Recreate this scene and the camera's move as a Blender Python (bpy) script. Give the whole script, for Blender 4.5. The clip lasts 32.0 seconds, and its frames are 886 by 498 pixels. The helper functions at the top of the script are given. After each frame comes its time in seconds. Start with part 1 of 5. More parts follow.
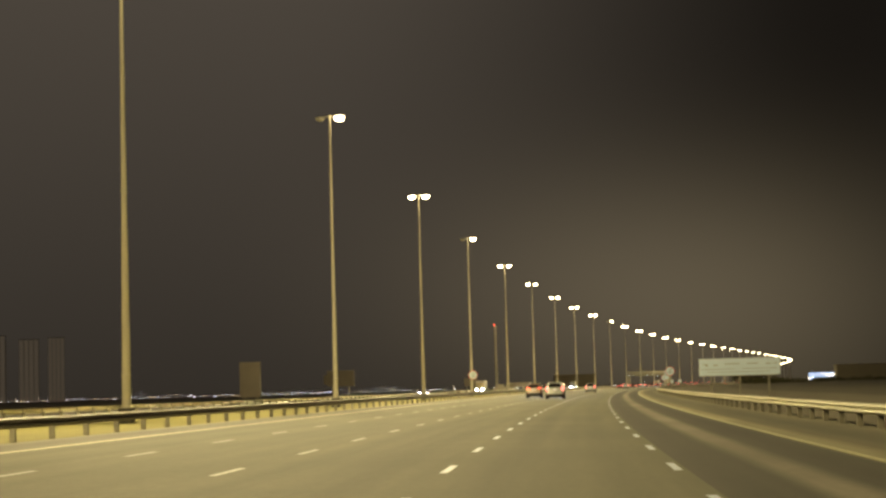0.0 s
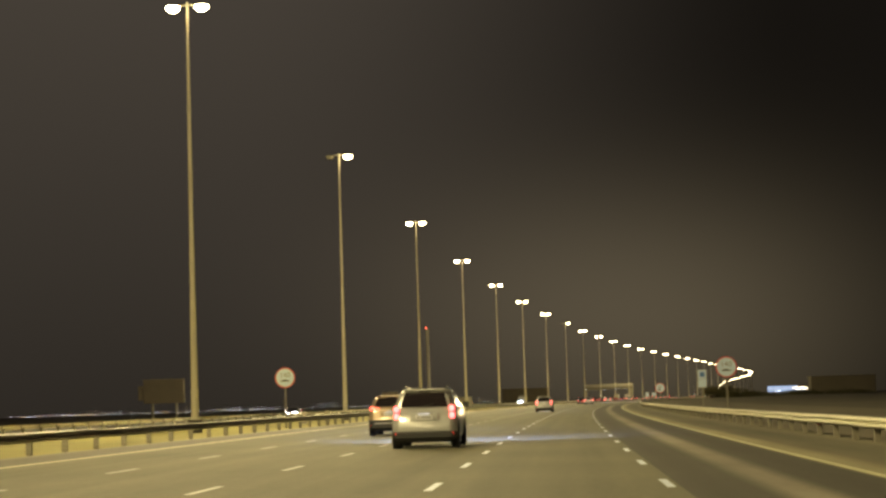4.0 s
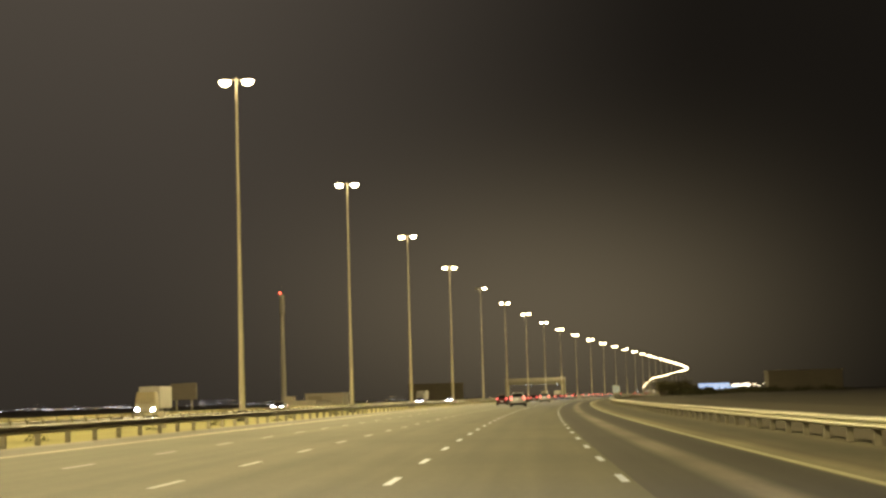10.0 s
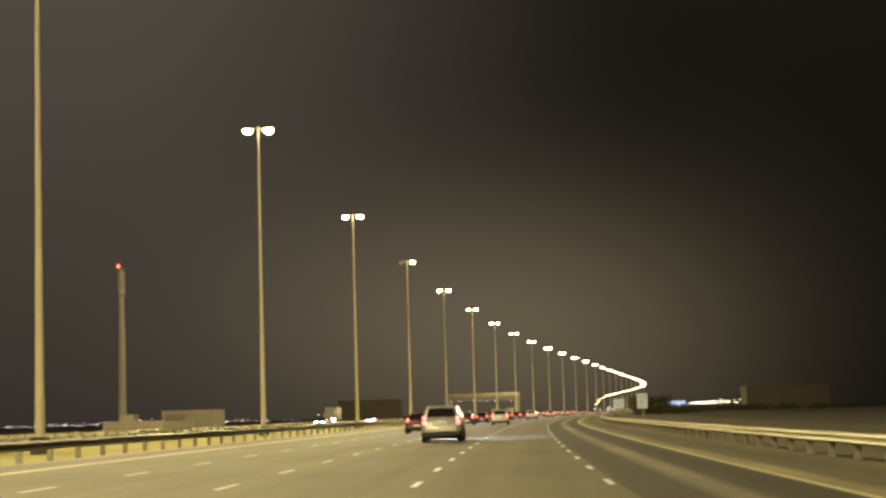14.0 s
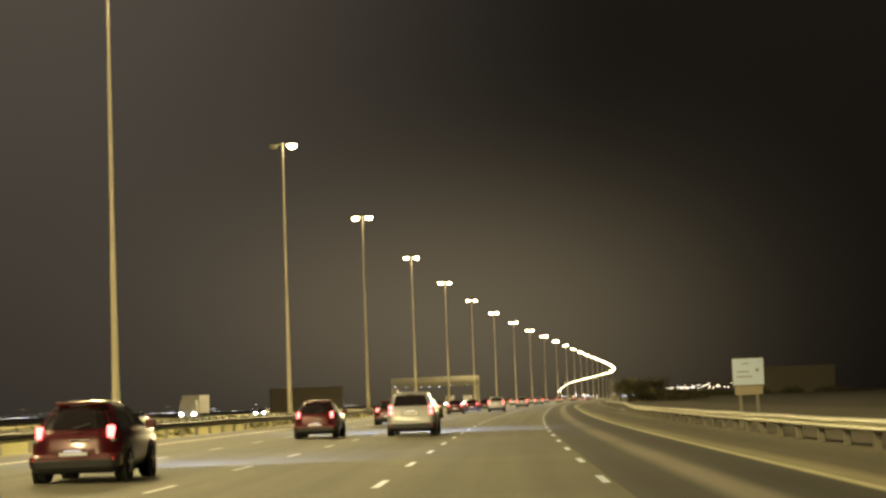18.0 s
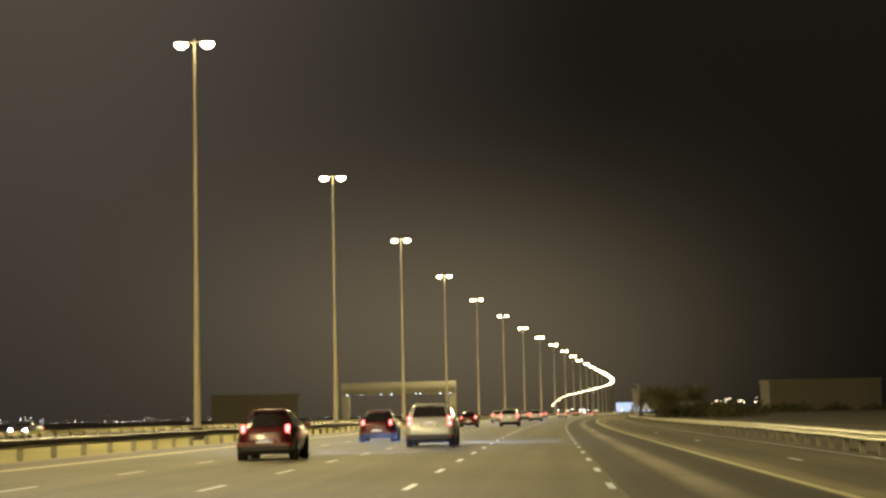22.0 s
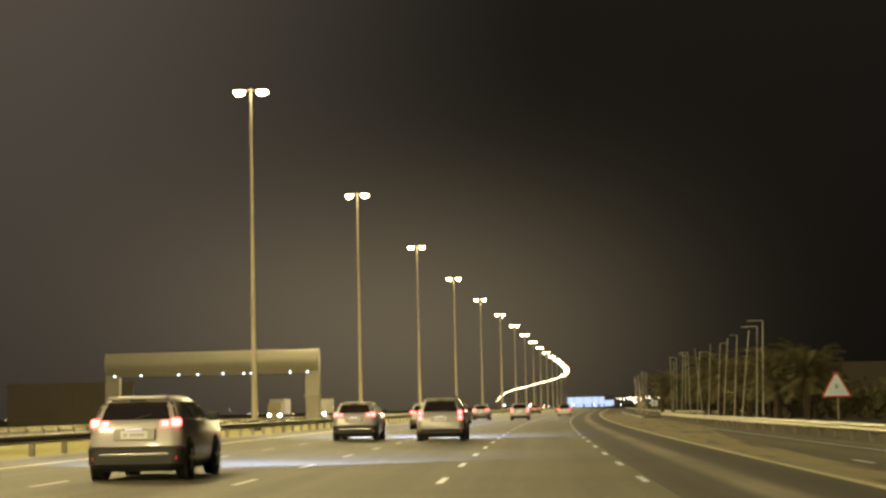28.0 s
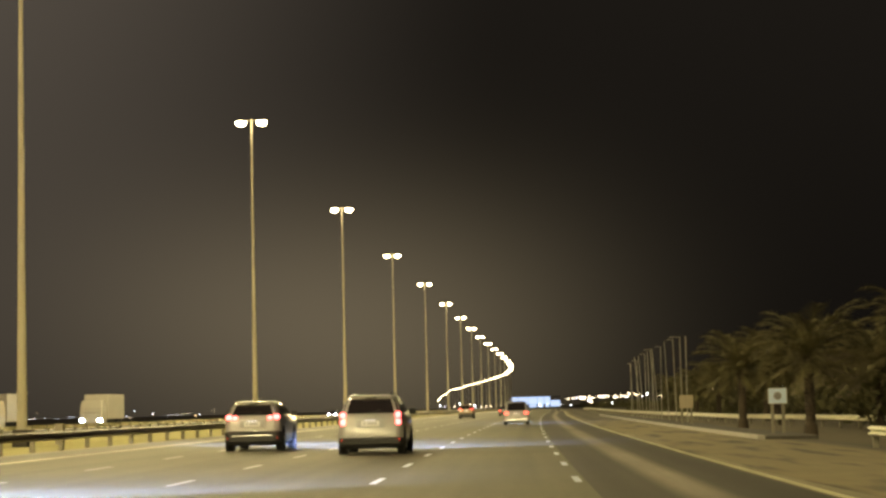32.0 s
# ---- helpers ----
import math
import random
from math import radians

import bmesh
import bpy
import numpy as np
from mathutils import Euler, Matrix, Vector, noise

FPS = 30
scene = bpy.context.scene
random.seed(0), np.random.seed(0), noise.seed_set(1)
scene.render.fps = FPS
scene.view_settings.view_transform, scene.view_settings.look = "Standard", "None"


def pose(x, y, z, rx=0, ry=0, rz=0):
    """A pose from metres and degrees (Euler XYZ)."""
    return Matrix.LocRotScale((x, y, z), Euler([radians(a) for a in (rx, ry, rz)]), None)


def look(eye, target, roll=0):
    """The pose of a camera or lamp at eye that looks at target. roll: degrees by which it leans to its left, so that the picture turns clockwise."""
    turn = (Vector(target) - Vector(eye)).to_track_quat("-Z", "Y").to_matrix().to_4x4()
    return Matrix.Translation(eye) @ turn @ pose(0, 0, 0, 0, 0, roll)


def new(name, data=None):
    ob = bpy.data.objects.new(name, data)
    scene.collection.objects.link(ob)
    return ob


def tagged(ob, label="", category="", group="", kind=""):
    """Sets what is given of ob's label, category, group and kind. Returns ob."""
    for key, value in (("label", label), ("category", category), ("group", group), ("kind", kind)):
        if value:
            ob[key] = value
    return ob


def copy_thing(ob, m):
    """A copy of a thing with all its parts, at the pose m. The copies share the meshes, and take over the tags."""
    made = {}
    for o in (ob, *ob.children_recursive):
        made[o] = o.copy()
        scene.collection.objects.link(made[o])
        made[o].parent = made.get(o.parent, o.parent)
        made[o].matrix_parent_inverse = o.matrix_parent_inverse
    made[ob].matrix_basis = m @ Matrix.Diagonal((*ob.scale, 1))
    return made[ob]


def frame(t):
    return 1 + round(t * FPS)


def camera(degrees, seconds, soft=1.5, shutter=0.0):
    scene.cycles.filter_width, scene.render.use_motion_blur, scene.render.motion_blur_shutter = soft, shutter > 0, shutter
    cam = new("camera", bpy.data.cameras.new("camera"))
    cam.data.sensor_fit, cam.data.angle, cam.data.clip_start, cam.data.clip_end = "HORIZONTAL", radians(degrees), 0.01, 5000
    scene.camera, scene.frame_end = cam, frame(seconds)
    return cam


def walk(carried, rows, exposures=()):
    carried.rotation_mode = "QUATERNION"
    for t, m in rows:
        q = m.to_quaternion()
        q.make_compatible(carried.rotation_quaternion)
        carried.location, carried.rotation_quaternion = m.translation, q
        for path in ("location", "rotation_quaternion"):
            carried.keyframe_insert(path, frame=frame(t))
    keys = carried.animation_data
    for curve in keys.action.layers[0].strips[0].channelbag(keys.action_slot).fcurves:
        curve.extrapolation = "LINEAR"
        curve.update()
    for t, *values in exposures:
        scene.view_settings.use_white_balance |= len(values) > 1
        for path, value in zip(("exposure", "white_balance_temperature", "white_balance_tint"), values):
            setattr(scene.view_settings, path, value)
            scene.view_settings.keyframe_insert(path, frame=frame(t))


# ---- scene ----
# ---- camera and its drive ----
cam = camera(27.86, 32.0, soft=2.7)
EYE = 1.326
# seconds, x, y, yaw, pitch, roll
DRIVE = [
    (0, 25.037, 0.08, 3.47, 4.501, -1.583), (0.5, 25.097, 17.2, 3.535, 5.101, -1.03),
    (1, 25.251, 34.28, 3.291, 5.348, -0.971), (1.5, 25.525, 51.3, 2.907, 5.3, -1.28),
    (2, 25.85, 68.21, 2.55, 5.225, -1.651), (2.5, 26.178, 84.96, 2.37, 5.158, -1.704),
    (3, 26.544, 101.54, 2.194, 5.013, -1.834), (3.5, 26.938, 117.92, 2.065, 4.918, -1.865),
    (4, 27.36, 134.07, 1.883, 4.949, -1.806), (4.5, 27.807, 150, 1.711, 4.98, -1.746),
    (5, 28.315, 165.83, 1.546, 5.01, -1.687), (5.5, 28.86, 181.72, 1.388, 5.041, -1.628),
    (6, 29.492, 197.8, 1.435, 5.221, -1.648), (6.5, 30.157, 214.18, 1.228, 5.247, -1.646),
    (7, 30.85, 230.79, 0.839, 5.318, -1.739), (7.5, 31.563, 247.51, 0.396, 4.977, -1.915),
    (8, 32.286, 264.22, 0.049, 4.81, -1.809), (8.5, 33.015, 280.81, -0.233, 4.937, -1.802),
    (9, 33.751, 297.28, -0.453, 5.063, -1.779), (9.5, 34.5, 313.63, -0.555, 5.014, -1.732),
    (10, 35.269, 329.85, -0.639, 4.778, -1.629), (10.5, 36.061, 345.97, -0.785, 4.562, -1.573),
    (11, 36.888, 362.1, -1.05, 4.511, -1.553), (11.5, 37.764, 378.4, -1.334, 4.601, -1.537),
    (12, 38.705, 394.99, -1.65, 4.742, -1.583), (12.5, 39.722, 411.98, -1.902, 4.932, -1.776),
    (13, 40.813, 429.24, -2.101, 5.11, -1.724), (13.5, 41.969, 446.62, -2.209, 5.265, -1.623),
    (14, 43.183, 463.95, -2.313, 5.316, -1.601), (14.5, 44.446, 481.11, -2.518, 5.25, -1.858),
    (15, 45.756, 498.08, -2.704, 5.126, -1.911), (15.5, 47.112, 514.85, -2.885, 5.003, -1.965),
    (16, 48.509, 531.43, -3.05, 4.88, -2.019), (16.5, 49.943, 547.86, -3.201, 4.757, -2.073),
    (17, 51.415, 564.21, -3.327, 4.74, -2.238), (17.5, 52.928, 580.59, -3.469, 4.833, -2.16),
    (18, 54.486, 597.09, -3.571, 4.913, -2.112), (18.5, 56.094, 613.77, -3.638, 4.814, -2.209),
    (19, 57.748, 630.56, -3.685, 4.981, -1.932), (19.5, 59.445, 647.34, -3.581, 5.329, -2.149),
    (20, 61.182, 664.01, -3.604, 5.389, -1.975), (20.5, 62.956, 680.5, -3.704, 5.248, -1.689),
    (21, 64.779, 696.87, -3.776, 5.042, -1.603), (21.5, 66.662, 713.24, -3.742, 5.129, -1.364),
    (22, 68.606, 729.71, -3.779, 5.304, -1.199), (22.5, 70.607, 746.37, -3.888, 5.474, -1.293),
    (23, 72.644, 763.16, -4.005, 5.635, -1.118), (23.5, 74.693, 780, -4.093, 5.682, -0.849),
    (24, 76.729, 796.83, -4.218, 5.603, -1.142), (24.5, 78.735, 813.57, -4.395, 5.382, -1.331),
    (25, 80.731, 830.3, -4.564, 5.117, -1.41), (25.5, 82.748, 847.1, -4.741, 4.872, -1.202),
    (26, 84.816, 864.1, -4.831, 4.927, -1.221), (26.5, 86.963, 881.34, -4.951, 4.982, -1.241),
    (27, 89.192, 898.73, -5.099, 5.036, -1.26), (27.5, 91.504, 916.13, -5.251, 5.091, -1.28),
    (28, 93.884, 933.4, -5.539, 5.133, -1.288), (28.5, 96.324, 950.42, -5.824, 5.105, -1.419),
    (29, 98.819, 967.24, -6.134, 5.095, -1.543), (29.5, 101.372, 983.92, -6.444, 5.089, -1.481),
    (30, 103.986, 1000.53, -6.716, 5.13, -1.361), (30.5, 106.662, 1017.12, -7.018, 5.112, -1.275),
    (31, 109.4, 1033.7, -7.249, 5.126, -1.181), (31.5, 112.193, 1050.28, -7.386, 5.126, -1.196),
    (32, 115.038, 1066.84, -7.362, 5.11, -1.393),
]


def view(x, y, yaw, pitch, roll):
    return pose(x, y, EYE, 90 + pitch, 0, yaw) @ pose(0, 0, 0, 0, 0, roll)


walk(cam, [(t, view(x, y, a, b, c)) for t, x, y, a, b, c in DRIVE],
     exposures=[(0.0, 0.06), (3.0, -0.22), (7.0, -0.10), (8.5, -0.10), (10.0, 0.10), (13.0, 0.21), (14.0, 0.21), (20.0, 0.22), (22.0, 0.20), (23.0, 0.18), (24.5, 0.26), (32.0, 0.28)])

# ---- night sky ----
world = bpy.data.worlds.new("night")
scene.world = world
world.use_nodes = True
wn, wl = world.node_tree.nodes, world.node_tree.links
wn.clear()
w_out = wn.new("ShaderNodeOutputWorld")
w_bg = wn.new("ShaderNodeBackground")
w_co = wn.new("ShaderNodeTexCoord")
w_sep = wn.new("ShaderNodeSeparateXYZ")
wl.new(w_co.outputs["Generated"], w_sep.inputs[0])
# dusty night sky, fading to the east, lighter upwards, with the lamps' glare painted into it
w_map = wn.new("ShaderNodeMapRange")
w_map.interpolation_type = "SMOOTHSTEP"
w_map.inputs["From Min"].default_value = -0.155
w_map.inputs["From Max"].default_value = 0.17
w_map.inputs["To Min"].default_value = 1.02
w_map.inputs["To Max"].default_value = 0.14
wl.new(w_sep.outputs[0], w_map.inputs["Value"])
w_up = wn.new("ShaderNodeMapRange")
w_up.inputs["From Min"].default_value = 0.0
w_up.inputs["From Max"].default_value = 0.30
w_up.inputs["To Min"].default_value = 0.45
w_up.inputs["To Max"].default_value = 1.15
wl.new(w_sep.outputs[2], w_up.inputs["Value"])
w_mul = wn.new("ShaderNodeMath")
w_mul.operation = "MULTIPLY"
wl.new(w_map.outputs[0], w_mul.inputs[0])
wl.new(w_up.outputs[0], w_mul.inputs[1])


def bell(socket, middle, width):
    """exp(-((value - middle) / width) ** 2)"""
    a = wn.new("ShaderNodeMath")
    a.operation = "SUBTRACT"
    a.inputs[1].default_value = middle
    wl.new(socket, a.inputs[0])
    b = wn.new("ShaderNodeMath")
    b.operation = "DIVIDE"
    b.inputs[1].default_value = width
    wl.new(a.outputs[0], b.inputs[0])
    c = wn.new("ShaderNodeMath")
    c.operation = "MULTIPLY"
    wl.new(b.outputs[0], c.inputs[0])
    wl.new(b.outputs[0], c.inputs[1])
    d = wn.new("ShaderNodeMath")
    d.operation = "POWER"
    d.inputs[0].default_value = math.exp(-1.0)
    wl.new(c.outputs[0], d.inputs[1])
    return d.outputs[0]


def glare_patch(x, wide, z, high, amount):
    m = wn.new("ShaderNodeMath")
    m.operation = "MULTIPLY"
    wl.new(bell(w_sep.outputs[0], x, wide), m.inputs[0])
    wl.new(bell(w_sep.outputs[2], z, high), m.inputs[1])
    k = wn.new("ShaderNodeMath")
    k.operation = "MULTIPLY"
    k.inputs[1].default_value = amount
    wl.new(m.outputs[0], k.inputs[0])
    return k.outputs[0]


# painted glare round the near stretch of lamps and, lower and farther, round the bend
w_glare = wn.new("ShaderNodeMath")
wl.new(glare_patch(0.022, 0.11, 0.054, 0.066, 0.66), w_glare.inputs[0])
wl.new(glare_patch(0.118, 0.102, 0.038, 0.072, 0.75), w_glare.inputs[1])
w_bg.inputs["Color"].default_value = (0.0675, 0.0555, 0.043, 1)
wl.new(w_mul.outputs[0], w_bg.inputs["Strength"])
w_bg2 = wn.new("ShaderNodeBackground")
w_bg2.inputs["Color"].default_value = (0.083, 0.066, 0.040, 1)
wl.new(w_glare.outputs[0], w_bg2.inputs["Strength"])
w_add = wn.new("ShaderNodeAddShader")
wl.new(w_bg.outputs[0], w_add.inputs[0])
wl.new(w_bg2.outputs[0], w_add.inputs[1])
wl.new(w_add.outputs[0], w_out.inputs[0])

# ---- the road's line: metres along the median, curvature in 1/10000 per metre, clockwise ----
BENDS = [(-100, 4.77), (0, 3.14), (100, 1.51), (200, 1.03), (300, 1.36), (400, 1.37), (500, 1.82), (600, 0.98), (700, 2.72), (800, 0.13), (900, 1.73), (1000, 1.46), (1100, 1.83), (1200, 0.62), (1300, 0.81), (1400, 0.60), (1500, -0.88), (1700, 0.47), (1900, 0.10), (2100, -0.56), (2300, -1.33), (2500, -1.81), (2700, -1.30), (2900, -0.20), (3100, 0.28), (3300, -0.08), (3500, -0.42), (3700, -0.26), (3900, 0.13), (4100, 0.54), (4300, 0.87), (4500, 1.13), (4700, 1.37)]
STEP = 5.0
S_AT = np.arange(-100.0, 4700.1, STEP)
_kap = np.interp(S_AT, [a for a, b in BENDS], [b * 1e-4 for a, b in BENDS])
PHI = np.concatenate([[0], np.cumsum((_kap[1:] + _kap[:-1]) / 2 * STEP)])
PHI -= np.interp(0, S_AT, PHI)
X_AT = np.concatenate([[0], np.cumsum((np.sin(PHI[1:]) + np.sin(PHI[:-1])) / 2 * STEP)])
Y_AT = np.concatenate([[0], np.cumsum((np.cos(PHI[1:]) + np.cos(PHI[:-1])) / 2 * STEP)])
X_AT -= np.interp(0, S_AT, X_AT)
Y_AT -= np.interp(0, S_AT, Y_AT)

FALL = -0.012          # crossfall of our carriageway
MID = 25.1             # the driven line, metres right of the median
GROUND = -0.3


def road_z(lat):
    return FALL * (lat - MID)


def place(s, lat, z=0.0):
    """World point s metres along and lat metres right of the median's line."""
    p = float(np.interp(s, S_AT, PHI))
    return Vector((float(np.interp(s, S_AT, X_AT)) + lat * math.cos(p), float(np.interp(s, S_AT, Y_AT)) - lat * math.sin(p), z))


def heading(s):
    """Degrees about z that turn +y along the road."""
    return -math.degrees(float(np.interp(s, S_AT, PHI)))


def stand(s, lat, z=0.0, turn=0.0):
    p = place(s, lat, z)
    return pose(p.x, p.y, p.z, 0, 0, heading(s) + turn)


# ---- lamps that light the road: each lit lantern throws outwards, up and down the road ----
LAMP_GAP, LAMP_FIRST, LAMP_TOP = 76.13, 26.12, 29.08
LAMP_WATT = 66000.0
LAMP_LEVEL = ([0, 1, 3, 7, 12, 27], [0.62, 1.0, 1.0, 0.84, 0.69, 0.70])    # share of power by lamp number, balanced against the exposure
ONE_OUT = (2, 4, 10)    # lamps with one lantern out
WARM = (1.0, 0.80, 0.37)
for i in range(-2, 27):
    for side in (-1, 1):
        if side < 0 and i in ONE_OUT:
            continue
        base = stand(LAMP_FIRST + i * LAMP_GAP, 0.0)
        for along in (-1.7, 1.7):
            ld = bpy.data.lights.new("street_light", "SPOT")
            ld.energy, ld.color = LAMP_WATT * float(np.interp(i, *LAMP_LEVEL)), WARM
            ld.spot_size, ld.spot_blend, ld.shadow_soft_size = radians(140), 1.0, 0.4
            ob = new("street_light", ld)
            ob.matrix_world = look(base @ Vector((side * 1.0, 0, LAMP_TOP - 0.5)), base @ Vector((side * 2.0, along, LAMP_TOP - 1.5)))

# ---- materials ----


def material(name, color, rough=0.7, metal=0.0, grain=0.0, scale=3.0, bump=0.0, big=0.0, big_scale=0.15, spec=0.5):
    """A surface with grain and broad patches in world metres."""
    m = bpy.data.materials.new(name)
    m.use_nodes = True
    n, l = m.node_tree.nodes, m.node_tree.links
    b = n["Principled BSDF"]
    b.inputs["Base Color"].default_value = (*color, 1)
    b.inputs["Roughness"].default_value = rough
    b.inputs["Metallic"].default_value = metal
    b.inputs["Specular IOR Level"].default_value = spec
    if grain or big or bump:
        co = n.new("ShaderNodeNewGeometry")
        fine = n.new("ShaderNodeTexNoise")
        fine.inputs["Scale"].default_value = scale
        fine.inputs["Detail"].default_value = 6
        l.new(co.outputs["Position"], fine.inputs["Vector"])
        wide = n.new("ShaderNodeTexNoise")
        wide.inputs["Scale"].default_value = big_scale
        wide.inputs["Detail"].default_value = 4
        l.new(co.outputs["Position"], wide.inputs["Vector"])
        amount = n.new("ShaderNodeMath")
        amount.operation = "MULTIPLY_ADD"
        amount.inputs[1].default_value = grain * 2
        amount.inputs[2].default_value = 1 - grain
        l.new(fine.outputs["Fac"], amount.inputs[0])
        amount2 = n.new("ShaderNodeMath")
        amount2.operation = "MULTIPLY_ADD"
        amount2.inputs[1].default_value = big * 2
        amount2.inputs[2].default_value = 1 - big
        l.new(wide.outputs["Fac"], amount2.inputs[0])
        both = n.new("ShaderNodeMath")
        both.operation = "MULTIPLY"
        l.new(amount.outputs[0], both.inputs[0])
        l.new(amount2.outputs[0], both.inputs[1])
        mix = n.new("ShaderNodeVectorMath")
        mix.operation = "SCALE"
        mix.inputs[0].default_value = color
        l.new(both.outputs[0], mix.inputs["Scale"])
        l.new(mix.outputs["Vector"], b.inputs["Base Color"])
        if bump:
            bp = n.new("ShaderNodeBump")
            bp.inputs["Strength"].default_value = bump
            bp.inputs["Distance"].default_value = 0.02
            l.new(fine.outputs["Fac"], bp.inputs["Height"])
            l.new(bp.outputs["Normal"], b.inputs["Normal"])
    return m


def glow(name, color, strength):
    m = bpy.data.materials.new(name)
    m.use_nodes = True
    b = m.node_tree.nodes["Principled BSDF"]
    b.inputs["Base Color"].default_value = (*color, 1)
    b.inputs["Emission Color"].default_value = (*color, 1)
    b.inputs["Emission Strength"].default_value = strength
    return m


def road_surface(name, color, tracks, rough=0.8):
    """Asphalt whose wheel tracks and oil lines run along the lane: rows of (metres right of the median, half width, factor)."""
    m = material(name, color, rough, 0, 0.30, 7.0, 0.5, 0.34, 0.11)
    n, l = m.node_tree.nodes, m.node_tree.links
    b = n["Principled BSDF"]
    last = b.inputs["Base Color"].links[0].from_socket
    uv = n.new("ShaderNodeUVMap")
    sep = n.new("ShaderNodeSeparateXYZ")
    l.new(uv.outputs[0], sep.inputs[0])
    wav = n.new("ShaderNodeTexNoise")
    wav.inputs["Scale"].default_value = 0.045
    wav.inputs["Detail"].default_value = 5
    l.new(uv.outputs[0], wav.inputs["Vector"])
    for at, half, factor in tracks:
        d1 = n.new("ShaderNodeMath")
        d1.operation = "SUBTRACT"
        d1.inputs[1].default_value = at
        l.new(sep.outputs[0], d1.inputs[0])
        d2 = n.new("ShaderNodeMath")
        d2.operation = "ABSOLUTE"
        l.new(d1.outputs[0], d2.inputs[0])
        r = n.new("ShaderNodeMapRange")
        r.interpolation_type = "SMOOTHSTEP"
        r.inputs["From Min"].default_value = half
        r.inputs["From Max"].default_value = half * 0.15
        l.new(d2.outputs[0], r.inputs["Value"])
        k = n.new("ShaderNodeMath")
        k.operation = "MULTIPLY"
        l.new(r.outputs[0], k.inputs[0])
        l.new(wav.outputs["Fac"], k.inputs[1])
        g = n.new("ShaderNodeMath")
        g.operation = "MULTIPLY_ADD"
        g.inputs[1].default_value = (factor - 1) * 1.8
        g.inputs[2].default_value = 1.0
        l.new(k.outputs[0], g.inputs[0])
        sc = n.new("ShaderNodeVectorMath")
        sc.operation = "SCALE"
        l.new(last, sc.inputs[0])
        l.new(g.outputs[0], sc.inputs["Scale"])
        last = sc.outputs["Vector"]
    # long faint stains and dust streaks along the lanes
    st = n.new("ShaderNodeMapping")
    st.inputs["Scale"].default_value = (0.9, 0.022, 1.0)
    l.new(uv.outputs[0], st.inputs["Vector"])
    nz = n.new("ShaderNodeTexNoise")
    nz.inputs["Scale"].default_value = 1.0
    nz.inputs["Detail"].default_value = 6
    nz.inputs["Roughness"].default_value = 0.62
    l.new(st.outputs[0], nz.inputs["Vector"])
    g = n.new("ShaderNodeMath")
    g.operation = "MULTIPLY_ADD"
    g.inputs[1].default_value = 0.9
    g.inputs[2].default_value = 0.56
    l.new(nz.outputs["Fac"], g.inputs[0])
    sc = n.new("ShaderNodeVectorMath")
    sc.operation = "SCALE"
    l.new(last, sc.inputs[0])
    l.new(g.outputs[0], sc.inputs["Scale"])
    l.new(sc.outputs["Vector"], b.inputs["Base Color"])
    return m


M_ROAD = road_surface("asphalt_worn", (0.122, 0.1155, 0.074), [(c + o, 0.55, f) for c in (14.0, 17.65, 21.3, 24.95) for o, f in ((-0.85, 0.86), (0.85, 0.86), (0.0, 0.9))])
M_SLOW = road_surface("asphalt_dark", (0.046, 0.041, 0.032), [(28.5, 0.58, 5.2), (27.4, 0.4, 0.75), (29.6, 0.5, 0.7)])
M_SHOULDER = road_surface("asphalt_dusty", (0.130, 0.117, 0.071), [(30.6, 0.75, 2.7), (32.2, 0.8, 0.75), (33.6, 0.7, 1.3), (35.6, 0.8, 1.5)])
M_EXIT = road_surface("asphalt_exit_lane", (0.103, 0.090, 0.058), [(30.6, 0.75, 2.7), (32.2, 0.8, 0.75), (33.6, 0.7, 1.3), (35.6, 0.8, 1.5)])
M_FAR_ROAD = road_surface("asphalt_other_side", (0.14, 0.132, 0.115), [(-14.0, 0.9, 0.85), (-17.65, 0.9, 0.85), (-21.3, 0.9, 0.85)])
M_SAND = material("sand", (0.135, 0.113, 0.071), 0.95, 0, 0.25, 1.6, 0.6, 0.35, 0.05)
M_MEDIAN = material("pale_yellow_sand", (0.285, 0.258, 0.082), 0.95, 0, 0.34, 1.6, 0.6, 0.42, 0.16)
M_HARD_STRIP = road_surface("asphalt_hard_strip", (0.125, 0.114, 0.09), [(9.9, 0.5, 1.5), (10.8, 0.5, 0.85)])
M_DRIFT = material("blown_sand", (0.25, 0.21, 0.115), 0.95, 0, 0.25, 2.5, 0.4, 0.2, 0.3)


def streaks(m, dark, cover):
    """Asphalt showing through sand in streaks along the road."""
    n, l = m.node_tree.nodes, m.node_tree.links
    b = n["Principled BSDF"]
    sand = b.inputs["Base Color"].links[0].from_socket
    uv = n.new("ShaderNodeUVMap")
    st = n.new("ShaderNodeMapping")
    st.inputs["Scale"].default_value = (0.75, 0.07, 1.0)
    l.new(uv.outputs[0], st.inputs["Vector"])
    nz = n.new("ShaderNodeTexNoise")
    nz.inputs["Scale"].default_value = 1.6
    nz.inputs["Detail"].default_value = 7
    l.new(st.outputs[0], nz.inputs["Vector"])
    r = n.new("ShaderNodeMapRange")
    r.inputs["From Min"].default_value = cover
    r.inputs["From Max"].default_value = cover + 0.16
    l.new(nz.outputs["Fac"], r.inputs["Value"])
    mx = n.new("ShaderNodeMix")
    mx.data_type = "RGBA"
    l.new(r.outputs[0], mx.inputs[0])
    l.new(sand, mx.inputs[6])
    mx.inputs[7].default_value = (*dark, 1)
    l.new(mx.outputs[2], b.inputs["Base Color"])


